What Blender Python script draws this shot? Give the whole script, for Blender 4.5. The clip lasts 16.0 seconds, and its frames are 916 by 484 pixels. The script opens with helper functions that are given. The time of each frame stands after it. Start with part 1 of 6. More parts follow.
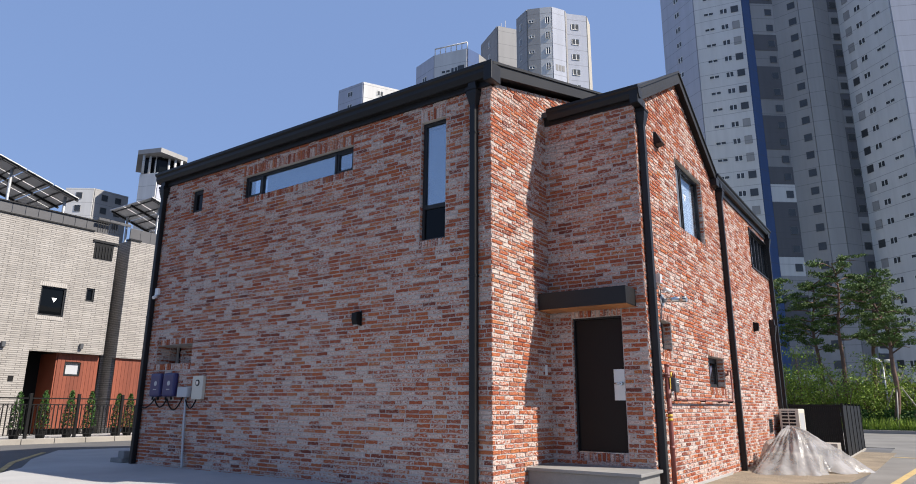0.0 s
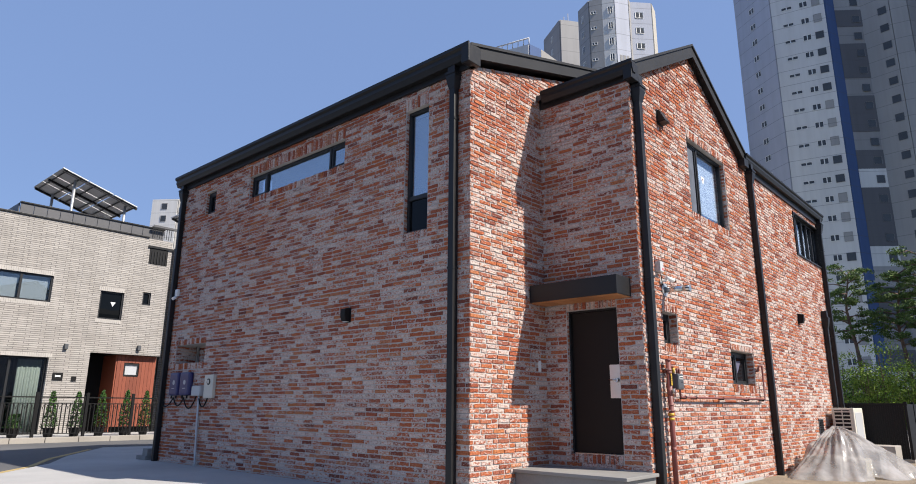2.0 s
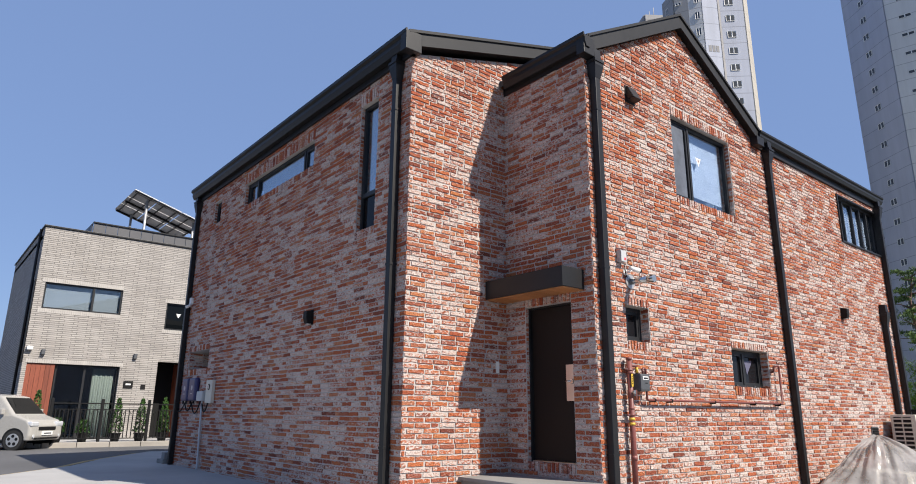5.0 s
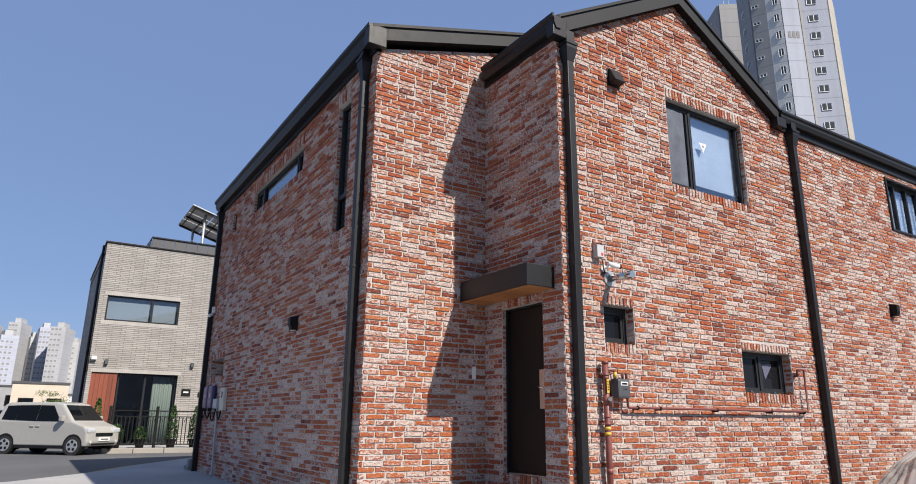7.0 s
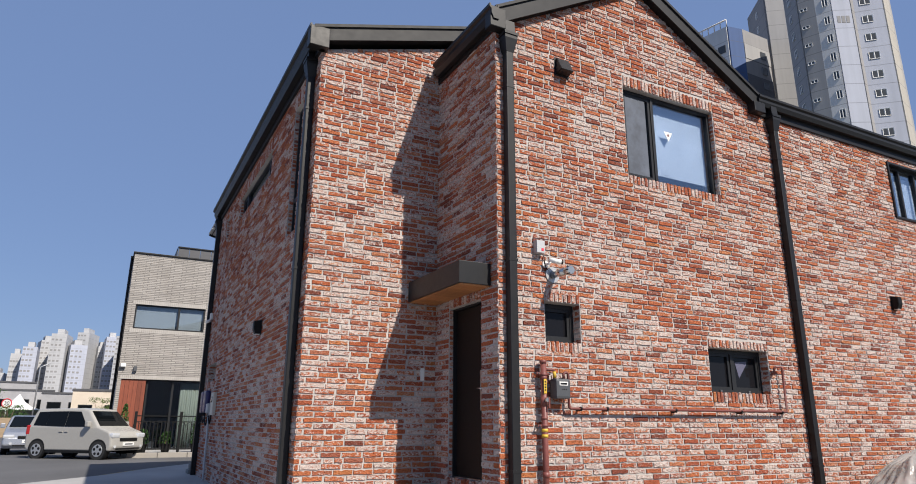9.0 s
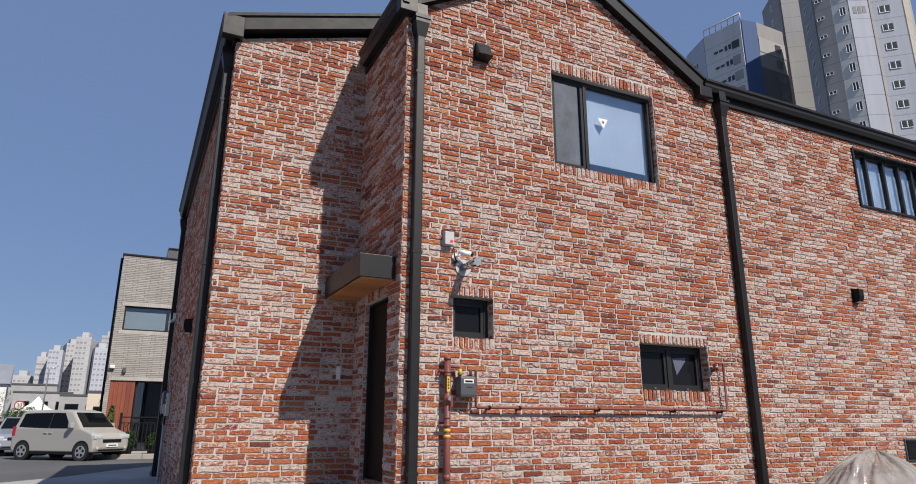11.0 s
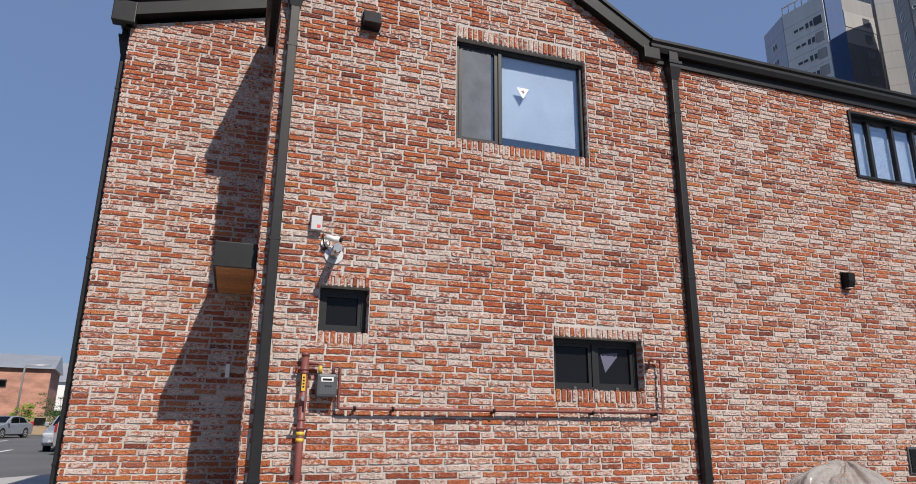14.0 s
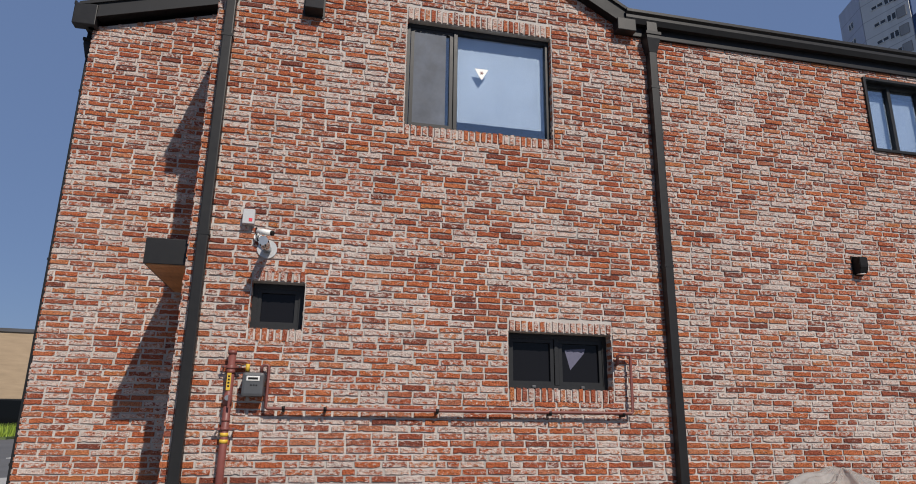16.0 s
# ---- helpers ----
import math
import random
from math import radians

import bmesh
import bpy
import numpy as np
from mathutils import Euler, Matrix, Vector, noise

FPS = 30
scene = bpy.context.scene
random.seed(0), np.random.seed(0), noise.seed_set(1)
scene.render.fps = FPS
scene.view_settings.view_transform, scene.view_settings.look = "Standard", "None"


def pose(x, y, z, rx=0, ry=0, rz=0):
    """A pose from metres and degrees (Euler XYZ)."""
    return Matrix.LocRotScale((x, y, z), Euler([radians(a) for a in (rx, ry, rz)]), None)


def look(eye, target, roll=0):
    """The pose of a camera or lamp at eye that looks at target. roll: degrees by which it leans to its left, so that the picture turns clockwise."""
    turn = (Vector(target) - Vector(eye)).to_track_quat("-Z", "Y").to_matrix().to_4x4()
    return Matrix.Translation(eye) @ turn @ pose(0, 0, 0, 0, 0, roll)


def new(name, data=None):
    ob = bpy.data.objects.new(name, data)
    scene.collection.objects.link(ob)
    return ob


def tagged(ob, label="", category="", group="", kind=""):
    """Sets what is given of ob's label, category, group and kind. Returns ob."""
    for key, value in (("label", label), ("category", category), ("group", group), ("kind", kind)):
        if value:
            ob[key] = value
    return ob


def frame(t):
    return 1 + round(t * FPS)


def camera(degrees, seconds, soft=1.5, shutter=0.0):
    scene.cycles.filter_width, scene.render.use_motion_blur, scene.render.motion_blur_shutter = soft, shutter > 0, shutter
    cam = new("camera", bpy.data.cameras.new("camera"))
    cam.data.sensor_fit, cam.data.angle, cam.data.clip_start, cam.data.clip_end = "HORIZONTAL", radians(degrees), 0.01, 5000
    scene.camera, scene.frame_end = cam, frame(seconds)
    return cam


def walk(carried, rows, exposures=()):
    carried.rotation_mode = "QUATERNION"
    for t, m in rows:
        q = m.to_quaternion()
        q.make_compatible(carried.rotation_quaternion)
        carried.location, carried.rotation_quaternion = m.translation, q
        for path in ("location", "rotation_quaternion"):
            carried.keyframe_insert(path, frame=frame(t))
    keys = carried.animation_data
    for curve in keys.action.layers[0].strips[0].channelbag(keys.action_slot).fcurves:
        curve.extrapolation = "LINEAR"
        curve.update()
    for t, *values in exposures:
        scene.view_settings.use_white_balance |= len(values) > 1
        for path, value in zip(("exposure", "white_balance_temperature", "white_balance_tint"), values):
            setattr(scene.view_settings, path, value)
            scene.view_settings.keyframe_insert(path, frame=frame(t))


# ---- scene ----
cam = camera(70.0, 16.0, soft=0.95)
METRES, EYE, TILT, LEAN, TURN = 11.9, 1.2, 0.0, 0.0, 35.1
ROWS = [
    (0.0, 0.0, 0.0, 0.0, -0.09, 14.13, -0.37),
    (0.5, 0.0291, 0.01, 0.0007, 1.53, 14.11, -0.33),
    (1.0, 0.0561, 0.0251, 0.0003, 3.42, 14.07, -0.32),
    (1.5, 0.0834, 0.0365, -0.0011, 5.06, 14.09, -0.38),
    (2.0, 0.1147, 0.0443, -0.0011, 6.61, 14.07, -0.38),
    (2.5, 0.1441, 0.0577, -0.0031, 8.13, 14.07, -0.42),
    (3.0, 0.1747, 0.068, -0.0035, 9.52, 14.14, -0.42),
    (3.5, 0.2069, 0.078, -0.0022, 11.21, 14.18, -0.42),
    (4.0, 0.2333, 0.0943, -0.0043, 12.71, 14.36, -0.47),
    (4.5, 0.2608, 0.1068, -0.0061, 14.04, 14.57, -0.47),
    (7.0, 0.3942, 0.1996, -0.0035, 22.71, 15.28, -0.62),
    (7.5, 0.4209, 0.2139, -0.0031, 24.23, 15.39, -0.55),
    (8.0, 0.4471, 0.2283, -0.0054, 25.49, 15.46, -0.48),
    (8.5, 0.4709, 0.246, -0.0041, 26.56, 15.52, -0.4),
    (11.0, 0.5772, 0.3415, -0.0042, 29.13, 15.6, -0.15),
    (11.5, 0.5984, 0.3684, -0.0028, 29.89, 15.56, -0.19),
    (12.0, 0.6216, 0.3939, -0.0019, 30.77, 15.49, -0.24),
    (12.5, 0.6424, 0.4201, -0.0028, 31.84, 15.51, -0.32),
    (13.0, 0.6611, 0.449, 0.0002, 33.2, 15.45, -0.4),
    (13.5, 0.6841, 0.4739, 0.0007, 34.7, 15.47, -0.51),
    (14.0, 0.7019, 0.4984, -0.0001, 36.29, 15.52, -0.59),
    (14.5, 0.718, 0.5231, 0.0014, 37.96, 15.48, -0.67),
    (15.0, 0.7375, 0.547, 0.0001, 39.68, 15.52, -0.75),
    (15.5, 0.7551, 0.573, -0.0005, 41.35, 15.53, -0.8),
    (16.0, 0.7656, 0.5982, 0.0008, 42.47, 15.58, -0.73),
]
walk(cam, [(t, pose(0, 0, EYE, TILT, LEAN, TURN) @ pose(METRES * x, METRES * y, METRES * z, 90 + pitch, roll, yaw)) for t, x, y, z, yaw, pitch, roll in ROWS],
     [(0.0, 0.74), (3.5, 0.72), (7.0, 0.52), (8.5, 0.44), (11.0, 0.16), (13.5, 0.21), (15.5, 0.12), (16.0, -0.08)])

# ---- world, sun ----
SUN = Vector((1.0, 0.32, 1.03)).normalized()
world = bpy.data.worlds.new("world")
scene.world = world
world.use_nodes = True
wn = world.node_tree
sky = wn.nodes.new("ShaderNodeTexSky")
sky.sky_type = "NISHITA"
sky.sun_disc = False
sky.sun_elevation = math.asin(SUN.z)
sky.sun_rotation = math.atan2(SUN.x, SUN.y)
sky.air_density, sky.dust_density, sky.ozone_density = 1.0, 0.3, 3.0
haze = wn.nodes.new("ShaderNodeMix")          # thin even haze over the clear sky
haze.data_type = "RGBA"
haze.inputs[0].default_value = 0.75
haze.inputs[7].default_value = (1.75, 2.65, 5.0, 1)
wn.links.new(sky.outputs[0], haze.inputs[6])
wn.links.new(haze.outputs[2], wn.nodes["Background"].inputs[0])
wn.nodes["Background"].inputs[1].default_value = 0.086
sun = new("sun", bpy.data.lights.new("sun", "SUN"))
sun.data.energy, sun.data.angle, sun.data.color = 5.0, radians(0.5), (1.0, 0.92, 0.82)
sun.matrix_world = look(SUN * 60, (0, 0, 0))
scene.view_settings.exposure = 0.0


# ---- materials ----
def nodes_of(name):
    m = bpy.data.materials.new(name)
    m.use_nodes = True
    return m, m.node_tree, m.node_tree.nodes["Principled BSDF"]


def nnode(nt, kind, **inputs):
    n = nt.nodes.new(kind)
    for k, v in inputs.items():
        n.inputs[k].default_value = v
    return n


def noise_at(nt, scale, detail=4.0, rough=0.55, stretch=None):
    g = nt.nodes.new("ShaderNodeNewGeometry")
    n = nnode(nt, "ShaderNodeTexNoise", Scale=scale, Detail=detail, Roughness=rough)
    if stretch:
        mp = nt.nodes.new("ShaderNodeMapping")
        mp.inputs["Scale"].default_value = stretch
        nt.links.new(g.outputs["Position"], mp.inputs[0])
        nt.links.new(mp.outputs[0], n.inputs["Vector"])
    else:
        nt.links.new(g.outputs["Position"], n.inputs["Vector"])
    return n.outputs["Fac"]


def ramp(nt, fac, stops):
    r = nt.nodes.new("ShaderNodeValToRGB")
    while len(r.color_ramp.elements) < len(stops):
        r.color_ramp.elements.new(0.5)
    for e, (p, c) in zip(r.color_ramp.elements, stops):
        e.position = p
        e.color = (*c, 1) if len(c) == 3 else c
    nt.links.new(fac, r.inputs[0])
    return r.outputs[0]


def mixc(nt, fac, a, b, blend="MIX"):
    m = nt.nodes.new("ShaderNodeMix")
    m.data_type, m.blend_type = "RGBA", blend
    for val, sock in ((fac, m.inputs[0]), (a, m.inputs[6]), (b, m.inputs[7])):
        if isinstance(val, (int, float)):
            sock.default_value = val
        elif isinstance(val, tuple):
            sock.default_value = (*val, 1) if len(val) == 3 else val
        else:
            nt.links.new(val, sock)
    return m.outputs[2]


def maths(nt, op, a, b=0.0, clamp=False):
    m = nt.nodes.new("ShaderNodeMath")
    m.operation, m.use_clamp = op, clamp
    for val, sock in ((a, m.inputs[0]), (b, m.inputs[1])):
        if isinstance(val, (int, float)):
            sock.default_value = val
        else:
            nt.links.new(val, sock)
    return m.outputs[0]


def bump(nt, bsdf, fac, strength, dist):
    b = nnode(nt, "ShaderNodeBump", Strength=strength, Distance=dist)
    nt.links.new(fac, b.inputs["Height"])
    nt.links.new(b.outputs[0], bsdf.inputs["Normal"])


def surface(name, colour, rough=0.6, metal=0.0, vary=0.15, big=0.7, fine=30.0, relief=0.15, depth=0.004, stretch=None, spec=0.5):
    """A plain painted or mineral surface, uneven at a large and a fine scale."""
    m, nt, p = nodes_of(name)
    a, b = noise_at(nt, big, 5, 0.6, stretch), noise_at(nt, fine, 3, 0.6, stretch)
    lo = tuple(c * (1 - vary) for c in colour)
    hi = tuple(min(1, c * (1 + vary)) for c in colour)
    c1 = ramp(nt, a, [(0.3, lo), (0.7, hi)])
    c2 = ramp(nt, b, [(0.3, (1 - vary * 0.7,) * 3), (0.7, (1, 1, 1))])
    nt.links.new(mixc(nt, 1.0, c1, c2, "MULTIPLY"), p.inputs["Base Color"])
    r = maths(nt, "ADD", maths(nt, "MULTIPLY", b, 0.2), rough - 0.1, True)
    nt.links.new(r, p.inputs["Roughness"])
    p.inputs["Metallic"].default_value = metal
    p.inputs["Specular IOR Level"].default_value = spec
    if relief:
        bump(nt, p, b, relief, depth)
    return m


def brick_material(name, per_object):
    """Reclaimed red brick with smears of old lime mortar; every brick has its own tone."""
    m, nt, p = nodes_of(name)
    if per_object:
        rnd = nt.nodes.new("ShaderNodeObjectInfo").outputs["Random"]
    else:
        rnd = nt.nodes.new("ShaderNodeNewGeometry").outputs["Random Per Island"]
    tone = ramp(nt, rnd, [(0.0, (0.20, 0.060, 0.040)), (0.15, (0.36, 0.095, 0.048)), (0.42, (0.445, 0.124, 0.053)),
                          (0.62, (0.485, 0.155, 0.066)), (0.8, (0.31, 0.098, 0.064)), (0.92, (0.50, 0.20, 0.105)), (1.0, (0.465, 0.16, 0.056))])
    grain = noise_at(nt, 62, 6, 0.7)
    tone = mixc(nt, 1.0, tone, ramp(nt, grain, [(0.34, (0.22, 0.18, 0.17)), (0.45, (0.82, 0.80, 0.78)), (0.68, (1.25, 1.24, 1.22))]), "MULTIPLY")
    # how much lime each brick carries
    r2 = maths(nt, "FRACT", maths(nt, "MULTIPLY", rnd, 37.7))
    smear = noise_at(nt, 21, 8, 0.78, (1, 1, 1.7))
    wide = noise_at(nt, 0.8, 3, 0.5)
    lime = maths(nt, "ADD", smear, maths(nt, "MULTIPLY", maths(nt, "SUBTRACT", r2, 0.52), 0.22))
    lime = maths(nt, "ADD", lime, maths(nt, "MULTIPLY", maths(nt, "SUBTRACT", wide, 0.5), 0.16))
    lime = ramp(nt, lime, [(0.487, (0, 0, 0)), (0.575, (0.9, 0.9, 0.9))])
    limec = ramp(nt, noise_at(nt, 40, 3), [(0.3, (0.48, 0.395, 0.35)), (0.7, (0.70, 0.62, 0.57))])
    col = mixc(nt, lime, tone, limec)
    nt.links.new(col, p.inputs["Base Color"])
    p.inputs["Roughness"].default_value = 0.9
    p.inputs["Specular IOR Level"].default_value = 0.25
    bump(nt, p, maths(nt, "ADD", grain, maths(nt, "MULTIPLY", smear, 0.9)), 1.0, 0.02)
    return m


def leaf_material(name, dark, light):
    m, nt, p = nodes_of(name)
    rnd = nt.nodes.new("ShaderNodeNewGeometry").outputs["Random Per Island"]
    nt.links.new(ramp(nt, rnd, [(0.0, dark), (0.6, light), (1.0, tuple(c * 1.35 for c in light))]), p.inputs["Base Color"])
    p.inputs["Roughness"].default_value = 0.6
    p.inputs["Specular IOR Level"].default_value = 0.2
    return m


def glass_material(name, tint, rough=0.02, ior=1.25):
    m, nt, p = nodes_of(name)
    p.inputs["Base Color"].default_value = (*tint, 1)
    p.inputs["Roughness"].default_value = rough
    p.inputs["IOR"].default_value = ior
    bump(nt, p, noise_at(nt, 0.9, 2), 0.03, 0.05)
    return m


def clear_glass(name, mirror):
    """A coated pane: part of the light is mirrored, the rest goes through."""
    m = bpy.data.materials.new(name)
    m.use_nodes = True
    nt = m.node_tree
    nt.nodes.remove(nt.nodes["Principled BSDF"])
    tr = nnode(nt, "ShaderNodeBsdfTransparent", Color=(0.72, 0.78, 0.82, 1))
    gl = nnode(nt, "ShaderNodeBsdfGlossy", Color=(0.9, 0.95, 1, 1), Roughness=0.015)
    mx = nnode(nt, "ShaderNodeMixShader", Fac=mirror)
    nt.links.new(tr.outputs[0], mx.inputs[1])
    nt.links.new(gl.outputs[0], mx.inputs[2])
    nt.links.new(mx.outputs[0], nt.nodes["Material Output"].inputs[0])
    return m


def plank_material(name, a, b, stretch):
    m, nt, p = nodes_of(name)
    rnd = nt.nodes.new("ShaderNodeObjectInfo").outputs["Random"]
    g = noise_at(nt, 6, 5, 0.65, stretch)
    c = mixc(nt, 1.0, ramp(nt, g, [(0.3, a), (0.7, b)]), ramp(nt, rnd, [(0, (0.75, 0.72, 0.7)), (1, (1.1, 1.1, 1.1))]), "MULTIPLY")
    nt.links.new(c, p.inputs["Base Color"])
    p.inputs["Roughness"].default_value = 0.6
    bump(nt, p, g, 0.15, 0.004)
    return m


def storey_paint(name, colour, storey=2.9):
    """Painted concrete of a tower block, with the casting line of each storey."""
    m, nt, p = nodes_of(name)
    a = noise_at(nt, 0.12, 4)
    streak = noise_at(nt, 1.0, 4, 0.6, (1, 1, 0.06))
    c = mixc(nt, 1.0, ramp(nt, a, [(0.3, tuple(x * 0.9 for x in colour)), (0.7, colour)]), ramp(nt, streak, [(0.3, (0.9, 0.9, 0.9)), (0.6, (1, 1, 1))]), "MULTIPLY")
    g = nt.nodes.new("ShaderNodeNewGeometry")
    s = nt.nodes.new("ShaderNodeSeparateXYZ")
    nt.links.new(g.outputs["Position"], s.inputs[0])
    f = maths(nt, "FRACT", maths(nt, "DIVIDE", s.outputs[2], storey))
    line = maths(nt, "LESS_THAN", f, 0.035)
    nt.links.new(mixc(nt, maths(nt, "MULTIPLY", line, 0.45), c, (0.09, 0.09, 0.1)), p.inputs["Base Color"])
    p.inputs["Roughness"].default_value = 0.85
    return m


M = {
    "brick": brick_material("brick_joined", False),
    "brick_one": brick_material("brick_single", True),
    "mortar": surface("mortar", (0.46, 0.43, 0.405), 0.95, vary=0.2, big=2.0, fine=90, relief=0.5, depth=0.006, spec=0.2),
    "metal": surface("charcoal_metal", (0.013, 0.013, 0.0138), 0.45, 0.0, vary=0.12, fine=14, relief=0.03, spec=0.3),
    # paler copy of the charcoal metal, for verges that catch the sun
    "metal_lit": surface("sunlit_verge_metal", (0.022, 0.0225, 0.024), 0.55, 0.0, vary=0.15, fine=10, relief=0.04, spec=0.22),
    "roof": surface("roof_shingle", (0.05, 0.05, 0.053), 0.8, vary=0.3, fine=25, relief=0.5),
    "frame": surface("window_frame_black", (0.022, 0.023, 0.025), 0.42, vary=0.1, fine=20, relief=0.02, spec=0.25),
    "doorpaint": surface("door_brown", (0.010, 0.0068, 0.0055), 0.5, vary=0.12, fine=60, relief=0.05, depth=0.002, spec=0.22),
    "steel": surface("brushed_steel", (0.62, 0.60, 0.56), 0.32, 1.0, vary=0.06, fine=60, relief=0.03),
    "chrome": surface("bright_steel", (0.55, 0.55, 0.54), 0.22, 1.0, vary=0.05, fine=20, relief=0.0),
    "glass": clear_glass("window_glass", 0.34),
    "towerglass": surface("tower_window_glass", (0.05, 0.055, 0.06), 0.3, vary=0.3, big=0.3, relief=0),
    "filmpane": clear_glass("film_backed_glass", 0.22),
    "clearpane": clear_glass("lightly_mirrored_glass", 0.08),
    "sheer": glass_material("screened_glass", (0.010, 0.010, 0.012), 0.08),
    "darkglass": glass_material("dark_glass", (0.004, 0.005, 0.006)),
    "film": surface("protective_film", (0.66, 0.71, 0.84), 0.5, vary=0.10, big=1.5, fine=5, relief=0.05),
    # flat lilac that stands in for sky mirrored in the kitchen pane
    "sky_glint": surface("painted_sky_reflection", (0.115, 0.115, 0.175), 0.5, vary=0.15, relief=0),
    "screen": surface("insect_screen", (0.085, 0.10, 0.13), 0.7, vary=0.3, big=4, fine=14, relief=0),
    # near-black colour carries the darkness of rooms behind glass
    "room": surface("unlit_room_tone", (0.05, 0.05, 0.055), 0.9, vary=0.2, relief=0),
    "blind": surface("roller_blind", (0.34, 0.36, 0.38), 0.8, vary=0.06, relief=0),
    "soffit": plank_material("cedar_soffit", (0.30, 0.12, 0.04), (0.48, 0.22, 0.08), (1, 12, 12)),
    "redpipe": surface("red_gas_pipe", (0.19, 0.058, 0.048), 0.5, vary=0.2, fine=20, relief=0.08),
    "yellow": surface("yellow_paint", (0.62, 0.40, 0.04), 0.5, vary=0.12, relief=0.02),
    "meter": surface("meter_grey", (0.075, 0.08, 0.088), 0.5, vary=0.12, relief=0.05),
    "white": surface("white_plastic", (0.72, 0.72, 0.70), 0.45, vary=0.05, relief=0.0),
    "grey": surface("grey_plastic", (0.42, 0.43, 0.44), 0.5, vary=0.06, relief=0.0),
    "black": surface("black_plastic", (0.009, 0.009, 0.0095), 0.55, vary=0.1, relief=0.02, spec=0.2),
    "navy": surface("navy_plastic", (0.025, 0.026, 0.11), 0.35, vary=0.1, relief=0.02),
    "cream": surface("cream_box", (0.56, 0.53, 0.45), 0.55, vary=0.06, relief=0.02),
    "red": surface("red_sticker", (0.6, 0.03, 0.05), 0.5, vary=0.05, relief=0),
    "step": surface("step_concrete", (0.22, 0.215, 0.205), 0.85, vary=0.15, big=1.5, fine=40, relief=0.25),
    "lane": surface("worn_lane_concrete", (0.17, 0.163, 0.15), 0.9, vary=0.2, big=0.6, fine=25, relief=0.3),
    "apron": surface("apron_concrete", (0.36, 0.355, 0.345), 0.9, vary=0.12, big=0.6, fine=25, relief=0.2),
    "asphalt": surface("asphalt", (0.10, 0.10, 0.102), 0.9, vary=0.22, big=0.25, fine=60, relief=0.5, depth=0.006),
    "soil": surface("sandy_soil", (0.23, 0.185, 0.13), 0.95, vary=0.25, big=1.5, fine=25, relief=0.8, depth=0.03),
    "lawn": surface("rough_grass_ground", (0.10, 0.14, 0.045), 0.95, vary=0.4, big=0.8, fine=8, relief=0.8, depth=0.05),
    "kerb": surface("kerb_stone", (0.31, 0.285, 0.25), 0.85, vary=0.15, fine=30, relief=0.3),
    "linepaint": surface("yellow_road_line", (0.44, 0.32, 0.13), 0.8, vary=0.25, big=3, fine=30, relief=0.2),
    "whiteline": surface("white_road_line", (0.62, 0.62, 0.60), 0.8, vary=0.2, big=3, fine=30, relief=0.2),
    "lbrick": surface("pale_long_brick", (0.42, 0.395, 0.365), 0.85, vary=0.1, big=3, fine=30, relief=0.3),
    "cedar": plank_material("cedar_cladding", (0.17, 0.04, 0.02), (0.26, 0.068, 0.032), (8, 8, 0.6)),
    "zinc": surface("grey_zinc", (0.075, 0.075, 0.08), 0.5, vary=0.1, fine=6, relief=0.03),
    "panel": glass_material("solar_cell", (0.02, 0.022, 0.035), 0.12, 1.5),
    "panelback": surface("solar_backsheet", (0.6, 0.6, 0.6), 0.6, vary=0.08, relief=0),
    "galv": surface("galvanised_steel", (0.45, 0.46, 0.47), 0.45, 0.6, vary=0.1, relief=0.03),
    "t_white": storey_paint("tower_white", (0.66, 0.655, 0.64)),
    "t_blue": storey_paint("tower_pale_blue", (0.44, 0.465, 0.54)),
    "t_deep": storey_paint("tower_deep_blue", (0.06, 0.11, 0.25)),
    # tower white dulled in colour to suggest distance haze
    "t_hazed": storey_paint("hazed_tower_paint", (0.46, 0.465, 0.475)),
    # warm tone holding the sunlight on the narrow edge facet
    "t_sunlit": storey_paint("tower_sunlit_strip", (0.42, 0.40, 0.36)),
    "t_grey": storey_paint("tower_grey", (0.34, 0.336, 0.332)),
    "t_mid": storey_paint("tower_mid_grey", (0.28, 0.275, 0.275)),
    "t_dark": storey_paint("tower_dark_grey", (0.12, 0.12, 0.13)),
    "bark": surface("pine_bark", (0.17, 0.105, 0.075), 0.95, vary=0.35, big=4, fine=20, relief=0.8, depth=0.03),
    "pine": leaf_material("pine_needles", (0.035, 0.06, 0.018), (0.10, 0.155, 0.04)),
    "leaf": leaf_material("bush_leaves", (0.05, 0.10, 0.015), (0.21, 0.29, 0.04)),
    "conifer": leaf_material("potted_conifer_leaves", (0.015, 0.045, 0.012), (0.05, 0.11, 0.025)),
    "carbeige": surface("beige_car_paint", (0.35, 0.34, 0.315), 0.28, vary=0.02, big=0.5, relief=0.0),
    "carsilver": surface("silver_car_paint", (0.32, 0.34, 0.38), 0.28, 0.4, vary=0.02, big=0.5, relief=0.0),
    "tyre": surface("tyre_rubber", (0.018, 0.018, 0.018), 0.8, vary=0.1, relief=0.1),
    "redlamp": surface("tail_lamp", (0.45, 0.02, 0.02), 0.25, vary=0.05, relief=0),
    "lamp": surface("headlamp_clear", (0.62, 0.64, 0.66), 0.12, 0.3, vary=0.1, relief=0),
}


